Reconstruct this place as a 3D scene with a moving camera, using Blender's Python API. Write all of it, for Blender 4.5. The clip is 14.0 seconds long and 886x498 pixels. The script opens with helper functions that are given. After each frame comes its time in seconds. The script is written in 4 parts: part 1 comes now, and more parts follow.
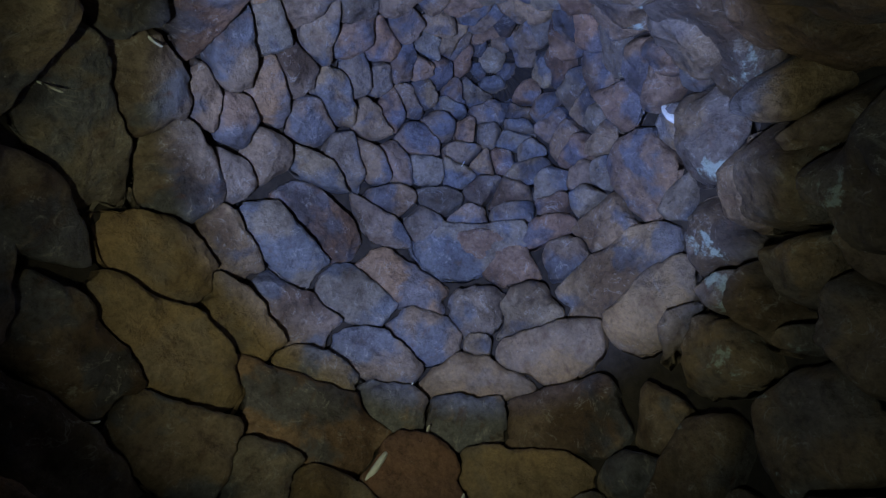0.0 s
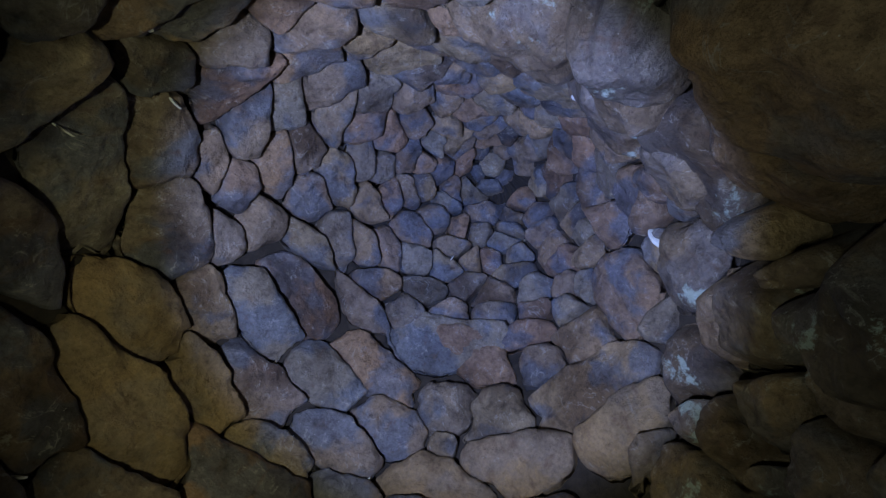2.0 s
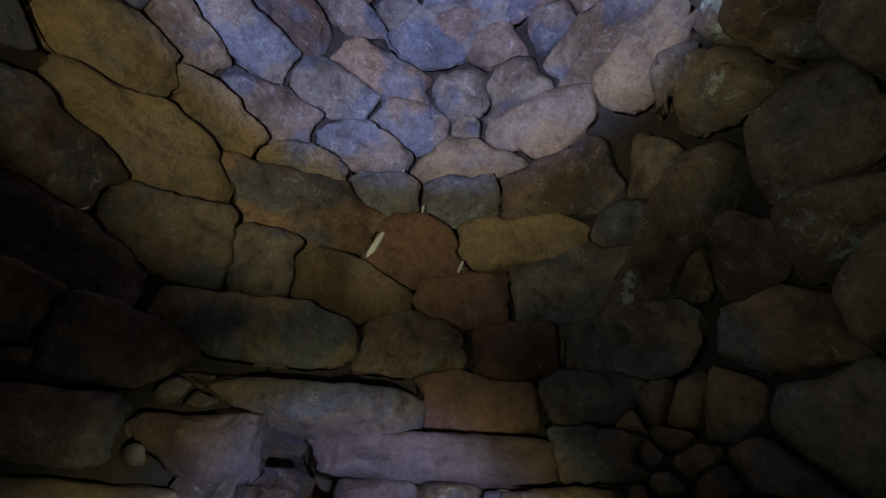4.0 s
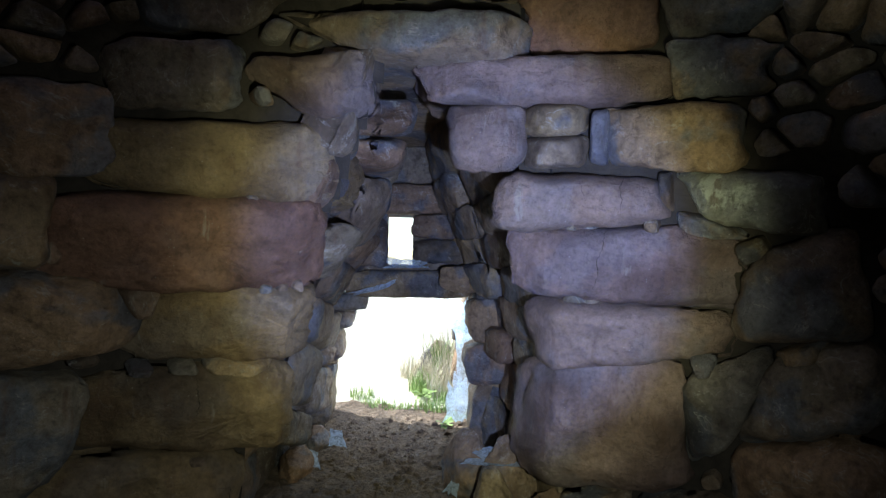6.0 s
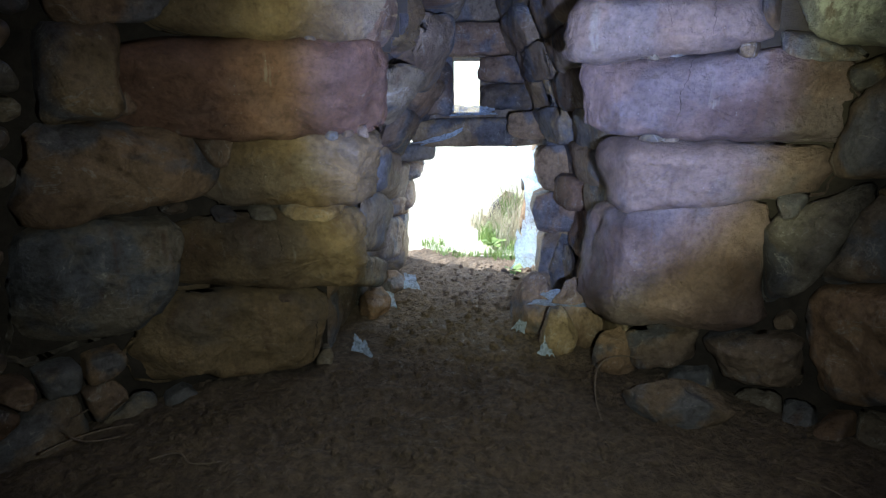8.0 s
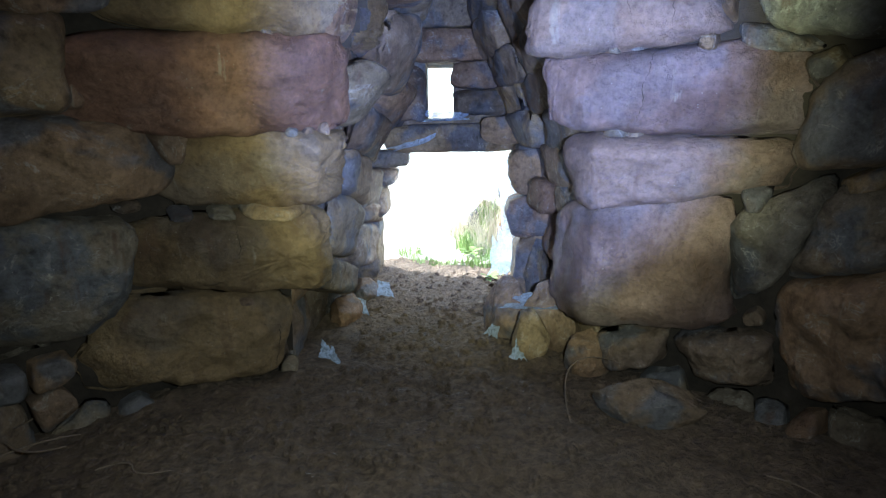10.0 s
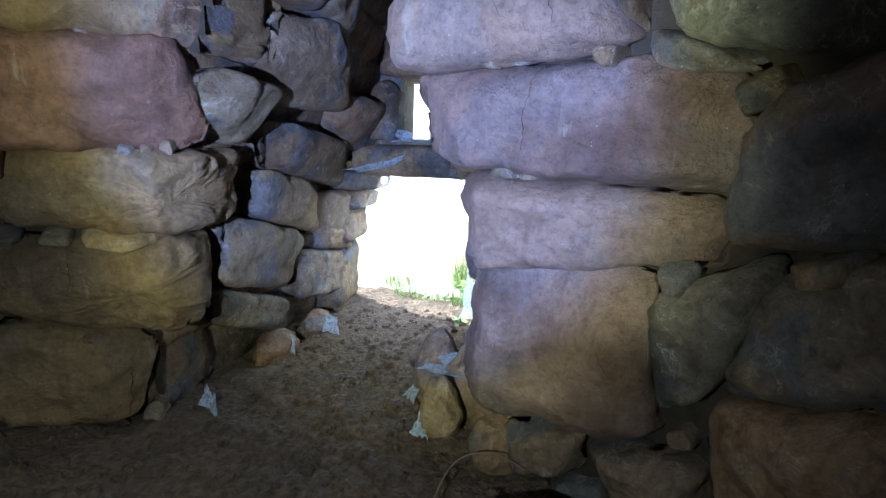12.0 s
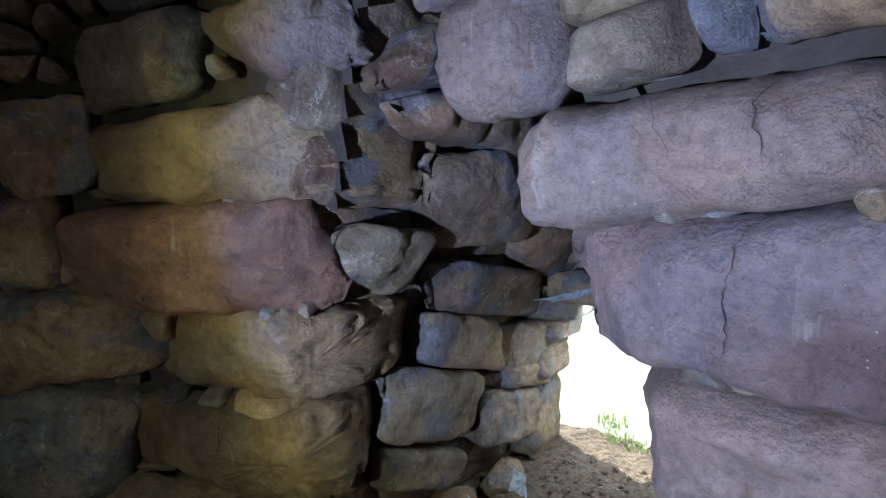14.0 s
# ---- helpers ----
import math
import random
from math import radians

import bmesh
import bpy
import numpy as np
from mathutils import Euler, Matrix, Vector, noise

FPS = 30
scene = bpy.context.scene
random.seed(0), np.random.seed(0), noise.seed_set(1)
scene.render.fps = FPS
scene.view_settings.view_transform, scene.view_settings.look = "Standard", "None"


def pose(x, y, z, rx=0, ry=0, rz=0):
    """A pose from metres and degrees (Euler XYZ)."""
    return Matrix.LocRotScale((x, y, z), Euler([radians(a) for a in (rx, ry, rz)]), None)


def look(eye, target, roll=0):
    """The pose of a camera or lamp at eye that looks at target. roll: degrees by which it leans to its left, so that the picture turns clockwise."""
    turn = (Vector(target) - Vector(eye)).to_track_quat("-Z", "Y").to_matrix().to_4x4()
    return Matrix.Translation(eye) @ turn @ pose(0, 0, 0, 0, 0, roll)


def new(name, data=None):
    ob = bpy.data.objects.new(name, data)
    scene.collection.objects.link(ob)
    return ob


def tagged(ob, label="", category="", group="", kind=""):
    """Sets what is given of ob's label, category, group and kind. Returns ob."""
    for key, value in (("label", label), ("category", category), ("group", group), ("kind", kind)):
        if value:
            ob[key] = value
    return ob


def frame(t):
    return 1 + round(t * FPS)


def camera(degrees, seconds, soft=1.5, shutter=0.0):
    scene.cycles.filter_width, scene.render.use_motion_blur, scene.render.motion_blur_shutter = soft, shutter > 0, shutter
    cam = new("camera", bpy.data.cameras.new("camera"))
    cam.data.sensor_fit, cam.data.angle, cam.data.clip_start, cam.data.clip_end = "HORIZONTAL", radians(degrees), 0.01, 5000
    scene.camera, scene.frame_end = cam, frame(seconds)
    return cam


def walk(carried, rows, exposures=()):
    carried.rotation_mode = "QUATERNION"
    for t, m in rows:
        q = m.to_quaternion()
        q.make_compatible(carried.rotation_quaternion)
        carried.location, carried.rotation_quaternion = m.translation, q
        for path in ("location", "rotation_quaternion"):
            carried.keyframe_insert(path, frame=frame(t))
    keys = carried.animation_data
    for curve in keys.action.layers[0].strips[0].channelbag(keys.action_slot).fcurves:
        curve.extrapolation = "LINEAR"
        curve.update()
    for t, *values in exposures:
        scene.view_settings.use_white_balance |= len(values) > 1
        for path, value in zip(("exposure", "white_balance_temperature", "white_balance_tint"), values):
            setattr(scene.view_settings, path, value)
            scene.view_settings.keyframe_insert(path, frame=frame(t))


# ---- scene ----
# ---------------------------------------------------------------- camera
def view(x, y, z, yaw, pitch, roll):
    return pose(x, y, z, 90 + pitch, 0, yaw) @ pose(0, 0, 0, 0, 0, roll)


cam = camera(78.5, 14.0, 1.3)
PATH = [
    (0.0, -0.359, -0.316, 1.800, -11.93, 54.38, 8.93),
    (0.5, -0.378, -0.338, 1.799, -11.71, 58.40, 11.84),
    (1.0, -0.393, -0.350, 1.796, -11.01, 61.26, 14.49),
    (1.5, -0.375, -0.359, 1.798, -10.72, 63.03, 16.60),
    (2.0, -0.358, -0.323, 1.792, -10.70, 64.12, 17.78),
    (2.5, -0.314, -0.258, 1.774, -11.07, 64.04, 17.88),
    (3.0, -0.248, -0.184, 1.716, -12.71, 61.68, 14.71),
    (3.5, -0.176, -0.073, 1.624, -14.95, 53.30, 7.47),
    (4.0, -0.150, 0.060, 1.530, -14.00, 39.60, 1.60),
    (4.2, -0.150, 0.080, 1.540, -12.60, 34.70, 3.20),
    (6.3, -0.146, 0.106, 1.563, -3.01, -2.65, 0.71),
    (6.5, -0.160, 0.104, 1.560, -2.56, -4.87, 0.54),
    (7.0, -0.165, 0.131, 1.523, 0.09, -9.82, -0.03),
    (7.5, -0.157, 0.130, 1.503, 2.35, -13.12, -0.23),
    (7.7, -0.145, 0.138, 1.508, 3.32, -14.17, -0.53),
    (9.8, -0.062, 0.140, 1.369, 2.55, -12.68, -0.77),
    (10.0, -0.022, 0.186, 1.400, 1.90, -12.42, -0.71),
    (10.5, 0.238, 0.280, 1.385, 1.28, -10.99, -0.14),
    (11.0, 0.598, 0.410, 1.456, 3.93, -10.20, 2.53),
    (11.5, 0.762, 0.655, 1.410, 6.41, -10.31, 2.90),
    (12.0, 0.853, 0.855, 1.465, 10.19, -10.88, 2.23),
    (12.5, 1.037, 1.080, 1.496, 15.78, -9.32, 1.71),
    (13.0, 1.088, 1.248, 1.606, 23.12, -7.04, 1.19),
    (13.5, 0.993, 1.351, 1.634, 27.87, -3.25, 0.72),
    (14.0, 0.927, 1.500, 1.697, 35.02, -1.58, -0.40),
]
walk(cam, [(t, view(*row)) for t, *row in PATH], [(0.0, 0.0, 6000, -1), (1.5, 0.05, 6350, 0), (3.2, 0.1, 6450, 2), (4.0, 0.4, 6650, 9), (4.2, 0.45, 6650, 9), (6.3, 1.5, 6000, 3), (7.7, 1.6, 5950, 3), (9.8, 2.2, 5650, 2), (12.5, 2.2, 5700, 2), (13.5, 1.95, 6300, -2), (14.0, 1.9, 6350, -2)])

# ---------------------------------------------------------------- light
world = bpy.data.worlds.new("world")
scene.world = world
world.use_nodes = True
sky = world.node_tree.nodes.new("ShaderNodeTexSky")
sky.sky_type, sky.sun_disc = "NISHITA", False
sky.sun_elevation, sky.sun_rotation = radians(33.6), radians(-58.6)
world.node_tree.nodes["Background"].inputs[1].default_value = 0.15
world.node_tree.links.new(sky.outputs[0], world.node_tree.nodes["Background"].inputs[0])


def lamp(name, kind, m, energy, colour, size=0.05, cone=0, blend=0.3):
    data = bpy.data.lights.new(name, kind)
    data.energy, data.color = energy, colour
    if kind == "SUN":
        data.angle = radians(0.6)
    else:
        data.shadow_soft_size = size
    if cone:
        data.spot_size, data.spot_blend = radians(cone), blend
    ob = new(name, data)
    ob.matrix_world = m
    return ob


lamp("sun", "SUN", look((-9, 11, 7), (0, 5.5, 0)), 5.0, (1, 0.95, 0.88))
# the visitor's torch as it points up into the vault: a blue-white core, a yellow fringe, faint spill
UP, UP_AT = (-0.74, 0.02, 1.25), (0.0, 1.12, 5.2)
lamp("torch_up_heart", "SPOT", look(UP, (0.12, 1.0, 5.6)), 430, (0.06, 0.2, 1.0), 0.02, 38, 0.9)
lamp("torch_up_core", "SPOT", look(UP, UP_AT), 920, (0.33, 0.43, 1.0), 0.02, 54, 0.4)
lamp("torch_up_fringe", "SPOT", look(UP, (-0.15, 1.42, 4.8)), 145, (0.98, 0.92, 0.55), 0.02, 72, 0.7)
lamp("torch_up_spill", "SPOT", look(UP, (0.75, 0.25, 4.5)), 34, (0.9, 1.0, 0.85), 0.02, 125, 0.9)
# the same torch held level towards the way out
ON, ON_AT = (0.18, 0.45, 1.35), (0.17, 2.8, 1.6)
lamp("torch_core", "SPOT", look(ON, ON_AT), 160, (0.21, 0.34, 1.0), 0.02, 56, 0.45)
lamp("torch_fringe", "SPOT", look(ON, ON_AT), 54, (0.93, 0.92, 0.52), 0.02, 70, 0.45)
lamp("torch_spill", "SPOT", look(ON, (-0.2, 2.5, 0.7)), 20, (0.95, 1.0, 0.9), 0.02, 118, 0.9)

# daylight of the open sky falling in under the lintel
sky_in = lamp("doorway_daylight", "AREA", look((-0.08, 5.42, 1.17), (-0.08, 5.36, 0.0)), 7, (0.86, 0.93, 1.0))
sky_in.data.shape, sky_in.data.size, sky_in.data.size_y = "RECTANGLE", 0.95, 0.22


# ---------------------------------------------------------------- materials
def node_material(name):
    mat = bpy.data.materials.new(name)
    mat.use_nodes = True
    return mat, mat.node_tree.nodes, mat.node_tree.links, mat.node_tree.nodes["Principled BSDF"]


def ramp(nodes, links, source, stops):
    r = nodes.new("ShaderNodeValToRGB")
    el = r.color_ramp.elements
    while len(el) < len(stops):
        el.new(0.5)
    for e, (p, c) in zip(el, stops):
        e.position = p
        e.color = (*c, 1) if len(c) == 3 else c
    links.new(source, r.inputs[0])
    return r.outputs[0]


def mix(nodes, links, fac, a, b, mode="MIX"):
    m = nodes.new("ShaderNodeMix")
    m.data_type, m.blend_type = "RGBA", mode
    for sock, v in ((m.inputs[0], fac), (m.inputs[6], a), (m.inputs[7], b)):
        if isinstance(v, bpy.types.NodeSocket):
            links.new(v, sock)
        elif isinstance(v, tuple):
            sock.default_value = (*v, 1)
        else:
            sock.default_value = v
    return m.outputs[2]


def noise_tex(nodes, links, vec, scale, detail=6, rough=0.6, distort=0.0):
    n = nodes.new("ShaderNodeTexNoise")
    n.inputs["Scale"].default_value, n.inputs["Detail"].default_value = scale, detail
    n.inputs["Roughness"].default_value, n.inputs["Distortion"].default_value = rough, distort
    if vec:
        links.new(vec, n.inputs["Vector"])
    return n.outputs[0]


def stone_material(name, island=False, tones=None, lichen=0.66, bump=0.8, crusted=(0.46, 0.44, 0.36), pitted=0.0, skin=0.4, mottled=0.7, veins=0.6):
    """Weathered basalt: brown, ochre and grey stones with stains, run-down streaks, pale lichen, pits and grain."""
    mat, nodes, links, bsdf = node_material(name)
    if island:
        rnd = nodes.new("ShaderNodeNewGeometry").outputs["Random Per Island"]
    else:
        rnd = nodes.new("ShaderNodeObjectInfo").outputs["Random"]
    where = nodes.new("ShaderNodeTexCoord").outputs["Object"]
    # each stone has stains of its own
    apart = nodes.new("ShaderNodeVectorMath")
    apart.operation = "MULTIPLY_ADD"
    links.new(rnd, apart.inputs[0])
    apart.inputs[1].default_value = (31.0, 17.0, 23.0)
    links.new(where, apart.inputs[2])
    coord = apart.outputs[0]
    tones = tones or [(0.0, (0.25, 0.18, 0.125)), (0.25, (0.2, 0.17, 0.14)), (0.45, (0.27, 0.175, 0.12)), (0.65, (0.3, 0.23, 0.145)), (0.85, (0.215, 0.195, 0.17)), (1.0, (0.24, 0.16, 0.11))]
    base = ramp(nodes, links, rnd, tones)
    # slate-blue skin where the brown crust is gone, with a clear edge
    patina = noise_tex(nodes, links, coord, 2.3, 7, 0.55, 0.25)
    base = mix(nodes, links, ramp(nodes, links, patina, [(0.50, (0, 0, 0)), (0.57, (skin, skin, skin))]), base, (0.12, 0.14, 0.185))
    # broad dark stains
    wide = noise_tex(nodes, links, coord, 1.7, 4, 0.5, 0.2)
    col = mix(nodes, links, 1.0, base, ramp(nodes, links, wide, [(0.33, (0.42, 0.37, 0.33)), (0.5, (0.95, 0.93, 0.9)), (0.68, (1.18, 1.1, 0.98))]), "MULTIPLY")
    # grain
    fine = noise_tex(nodes, links, coord, 38, 9, 0.72)
    col = mix(nodes, links, 0.95, col, ramp(nodes, links, fine, [(0.3, (0.58, 0.56, 0.54)), (0.5, (0.97, 0.97, 0.97)), (0.7, (1.25, 1.24, 1.22))]), "MULTIPLY")
    # finger-wide mottling
    mottle = noise_tex(nodes, links, coord, 10, 9, 0.68, 0.15)
    col = mix(nodes, links, mottled, col, ramp(nodes, links, mottle, [(0.34, (0.32, 0.29, 0.27)), (0.46, (0.92, 0.9, 0.88)), (0.58, (1.08, 1.08, 1.08)), (0.68, (1.6, 1.55, 1.45))]), "MULTIPLY")
    # water streaks, dark and pale
    streak = nodes.new("ShaderNodeMapping")
    streak.inputs["Scale"].default_value = (9, 9, 1.1)
    links.new(coord, streak.inputs[0])
    runs = noise_tex(nodes, links, streak.outputs[0], 1.5, 6, 0.6, 0.3)
    col = mix(nodes, links, ramp(nodes, links, runs, [(0.57, (0, 0, 0)), (0.72, (0.6, 0.6, 0.6))]), col, (0.12, 0.068, 0.042))
    col = mix(nodes, links, ramp(nodes, links, runs, [(0.27, (0.4, 0.4, 0.4)), (0.36, (0, 0, 0))]), col, (0.4, 0.37, 0.31))
    # thin pale veins
    vein = noise_tex(nodes, links, coord, 3.4, 5, 0.6, 1.6)
    veined = mix(nodes, links, 1.0, ramp(nodes, links, vein, [(0.485, (0, 0, 0)), (0.5, (veins, veins, veins)), (0.515, (0, 0, 0))]), ramp(nodes, links, mottle, [(0.48, (0, 0, 0)), (0.6, (1, 1, 1))]), "MULTIPLY")
    col = mix(nodes, links, veined, col, (0.42, 0.4, 0.36))
    # pale crusts with ragged edges, and scattered specks
    crust = noise_tex(nodes, links, coord, 2.9, 10, 0.7, 0.2)
    col = mix(nodes, links, ramp(nodes, links, crust, [(lichen, (0, 0, 0)), (lichen + 0.035, (0.75, 0.75, 0.75))]), col, crusted)
    speck = nodes.new("ShaderNodeTexVoronoi")
    speck.inputs["Scale"].default_value = 30
    links.new(coord, speck.inputs["Vector"])
    here = ramp(nodes, links, noise_tex(nodes, links, coord, 4.5, 3, 0.5), [(0.52, (0, 0, 0)), (0.6, (0.9, 0.9, 0.9))])
    dots = mix(nodes, links, 1.0, here, ramp(nodes, links, speck.outputs["Distance"], [(0.04, (0.8, 0.8, 0.8)), (0.09, (0, 0, 0))]), "MULTIPLY")
    col = mix(nodes, links, dots, col, (0.5, 0.48, 0.43))
    # small dark pits
    pit = nodes.new("ShaderNodeTexVoronoi")
    pit.inputs["Scale"].default_value = 75
    pit.inputs["Randomness"].default_value = 1.0
    bent = nodes.new("ShaderNodeVectorMath")
    bent.operation = "MULTIPLY_ADD"
    links.new(fine, bent.inputs[0])
    bent.inputs[1].default_value = (0.05, 0.05, 0.03)
    links.new(coord, bent.inputs[2])
    links.new(bent.outputs[0], pit.inputs["Vector"])
    there = ramp(nodes, links, noise_tex(nodes, links, coord, 3.1, 4, 0.6), [(0.5 - pitted, (0, 0, 0)), (0.62 - pitted, (1, 1, 1))])
    holes = mix(nodes, links, 1.0, there, ramp(nodes, links, pit.outputs["Distance"], [(0.06, (0.8, 0.8, 0.8)), (0.2, (0, 0, 0))]), "MULTIPLY")
    col = mix(nodes, links, holes, col, mix(nodes, links, 1.0, col, (0.55, 0.5, 0.47), "MULTIPLY"))
    links.new(col, bsdf.inputs["Base Color"])
    links.new(ramp(nodes, links, fine, [(0.3, (0.62, 0.62, 0.62)), (0.7, (0.9, 0.9, 0.9))]), bsdf.inputs["Roughness"])
    bsdf.inputs["Specular IOR Level"].default_value = 0.32
    b1, b2, b3 = nodes.new("ShaderNodeBump"), nodes.new("ShaderNodeBump"), nodes.new("ShaderNodeBump")
    for b, strength, depth in ((b1, 1.0, 0.06), (b2, 0.95, 0.01), (b3, 0.8, 0.008)):
        b.inputs["Strength"].default_value, b.inputs["Distance"].default_value = bump * strength, depth
    b3.invert = True
    links.new(mottle, b1.inputs["Height"])
    links.new(noise_tex(nodes, links, coord, 70, 6, 0.7), b2.inputs["Height"])
    links.new(holes, b3.inputs["Height"])
    links.new(b1.outputs[0], b2.inputs["Normal"])
    links.new(b2.outputs[0], b3.inputs["Normal"])
    links.new(b3.outputs[0], bsdf.inputs["Normal"])
    return mat


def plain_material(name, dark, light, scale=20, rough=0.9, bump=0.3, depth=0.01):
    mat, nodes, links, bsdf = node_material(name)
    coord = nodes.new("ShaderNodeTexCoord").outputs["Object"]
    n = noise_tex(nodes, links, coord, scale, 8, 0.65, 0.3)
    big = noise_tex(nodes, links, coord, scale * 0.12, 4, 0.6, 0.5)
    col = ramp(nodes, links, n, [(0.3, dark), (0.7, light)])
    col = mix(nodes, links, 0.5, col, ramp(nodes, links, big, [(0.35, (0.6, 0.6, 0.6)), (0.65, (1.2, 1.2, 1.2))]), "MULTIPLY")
    links.new(col, bsdf.inputs["Base Color"])
    bsdf.inputs["Roughness"].default_value = rough
    b = nodes.new("ShaderNodeBump")
    b.inputs["Strength"].default_value, b.inputs["Distance"].default_value = bump, depth
    links.new(n, b.inputs["Height"])
    links.new(b.outputs[0], bsdf.inputs["Normal"])
    return mat


STONE = stone_material("basalt_blocks", skin=0.75)
STONE_ISLAND = stone_material("basalt_rubble", island=True, skin=0.75)
MOSSY = stone_material("lichened_rubble", tones=[(0.0, (0.17, 0.14, 0.105)), (0.5, (0.22, 0.165, 0.115)), (1.0, (0.18, 0.14, 0.1))], lichen=0.6, crusted=(0.42, 0.5, 0.45))
WHITE = plain_material("white_flake", (0.6, 0.6, 0.56), (0.8, 0.8, 0.76), 40)
RED = stone_material("reddish_block", tones=[(0.0, (0.21, 0.12, 0.088)), (1.0, (0.195, 0.115, 0.085))], pitted=0.14, skin=0.1, mottled=0.5, veins=0.0)
BROWN = stone_material("brown_boulder", tones=[(0.0, (0.26, 0.175, 0.105)), (1.0, (0.24, 0.165, 0.105))], skin=0.5)
OCHRE = stone_material("ochre_block", tones=[(0.0, (0.28, 0.2, 0.115)), (0.5, (0.245, 0.18, 0.105)), (1.0, (0.295, 0.215, 0.125))], lichen=0.69, skin=0.25, mottled=0.35, veins=0.15)
MAUVE = stone_material("mauve_block", tones=[(0.0, (0.235, 0.175, 0.165)), (0.5, (0.255, 0.185, 0.155)), (1.0, (0.235, 0.165, 0.16))], lichen=0.7, pitted=0.05, skin=0.3, mottled=0.28, veins=0.1)
PALE = stone_material("pale_block", tones=[(0.0, (0.27, 0.27, 0.23)), (1.0, (0.25, 0.255, 0.225))], lichen=0.55, crusted=(0.46, 0.48, 0.42), skin=0.3, mottled=0.5)
# packing behind the stones, coloured near-black for the shade in joints and cracks
CORE = plain_material("joint_shade_packing", (0.016, 0.012, 0.009), (0.045, 0.034, 0.025), 14, 0.95, 0.6, 0.03)
DIRT = plain_material("trodden_earth", (0.075, 0.053, 0.038), (0.26, 0.185, 0.125), 24, 0.95, 1.0, 0.07)
GRASS = plain_material("grass_blades", (0.13, 0.22, 0.05), (0.3, 0.4, 0.13), 5, 0.6, 0.0)
DRY = plain_material("dry_stems", (0.42, 0.38, 0.28), (0.62, 0.57, 0.45), 9, 0.8, 0.0)
TWIG = plain_material("bare_twig", (0.12, 0.085, 0.06), (0.25, 0.19, 0.14), 30, 0.85, 0.2)
SOIL = plain_material("outdoor_soil", (0.36, 0.35, 0.28), (0.55, 0.54, 0.44), 3, 0.95, 0.4, 0.03)
HILL = plain_material("far_scrub", (0.1, 0.14, 0.06), (0.2, 0.22, 0.11), 0.2, 0.95, 0.0)


def web_material():
    """Dusty cobweb: a thin pale sheet with holes, lit through by the daylight."""
    mat, nodes, links, bsdf = node_material("cobweb")
    bsdf.inputs["Base Color"].default_value = (0.6, 0.72, 0.9, 1)
    bsdf.inputs["Roughness"].default_value = 0.9
    coord = nodes.new("ShaderNodeTexCoord").outputs["Object"]
    n = noise_tex(nodes, links, coord, 30, 6, 0.7, 1.0)
    thin = ramp(nodes, links, n, [(0.34, (0.3, 0.3, 0.3)), (0.58, (0.9, 0.9, 0.9))])
    links.new(thin, bsdf.inputs["Alpha"])
    trans = nodes.new("ShaderNodeBsdfTranslucent")
    trans.inputs[0].default_value = (0.62, 0.76, 0.95, 1)
    clear = nodes.new("ShaderNodeBsdfTransparent")
    half, both = nodes.new("ShaderNodeMixShader"), nodes.new("ShaderNodeMixShader")
    half.inputs[0].default_value = 0.5
    links.new(thin, half.inputs[0])
    links.new(clear.outputs[0], half.inputs[1])
    links.new(trans.outputs[0], half.inputs[2])
    both.inputs[0].default_value = 0.5
    links.new(half.outputs[0], both.inputs[1])
    links.new(bsdf.outputs[0], both.inputs[2])
    links.new(both.outputs[0], nodes["Material Output"].inputs[0])
    return mat


WEB = web_material()


# ---------------------------------------------------------------- shapes
def mesh_object(name, verts, faces, material, parent=None, smooth=True):
    me = bpy.data.meshes.new(name)
    me.from_pydata([tuple(v) for v in verts], [], faces)
    me.materials.append(material)
    if smooth:
        me.polygons.foreach_set("use_smooth", [True] * len(me.polygons))
    me.update()
    ob = new(name, me)
    if parent:
        ob.parent = parent
    return ob


def between(z, *kv):
    return float(np.interp(z, kv[0::2], kv[1::2]))


def axis_at(z):
    return -0.05 + 0.02 * z, 1.0


def wall_r(a, z):
    """How far the chamber's wall stands from the axis, in the direction a (0 ahead, + to the right), at the height z."""
    front = between(z, 0, 2.28, .9, 2.12, 1.75, 1.85, 2.3, 1.72, 3.5, 1.64, 4.3, 1.55, 5.1, 1.2, 5.9, .76, 6.4, .34, 6.7, .03)
    back = between(z, 0, 2.2, 2, 2.0, 3.5, 1.62, 4.2, 1.35, 5.1, 1.08, 5.9, .72, 6.4, .34, 6.7, .03)
    left = between(z, 0, 2.5, 1.75, 2.3, 3.5, 1.88, 4.2, 1.8, 5.1, 1.35, 5.9, .8, 6.4, .34, 6.7, .03)
    right = between(z, 0, 2.2, 1.75, 2.0, 3.5, 1.6, 4.2, 1.48, 5.1, 1.12, 5.9, .75, 6.4, .34, 6.7, .03)
    n = between(z, 0, 2.05, 2.2, 2.1, 3.0, 2.3, 4.0, 2.1, 6.7, 2.0)
    s, c = math.sin(a), math.cos(a)
    hx, hy = (right if s > 0 else left), (front if c > 0 else back)
    return ((abs(s) / hx) ** n + (abs(c) / hy) ** n) ** (-1 / n)


def chamber(a, z, h=0.0):
    """A point of the chamber's face, h metres proud of it."""
    z = min(max(z, -0.3), 6.69)
    cx, cy = axis_at(z)
    r, e = wall_r(a, z), 0.02
    dr = (wall_r(a, min(z + e, 6.69)) - wall_r(a, z - e)) / (min(z + e, 6.69) - z + e)
    k = 1 / math.hypot(1, dr)
    return Vector((cx + (r - h * k) * math.sin(a), cy + (r - h * k) * math.cos(a), z + h * k * dr))


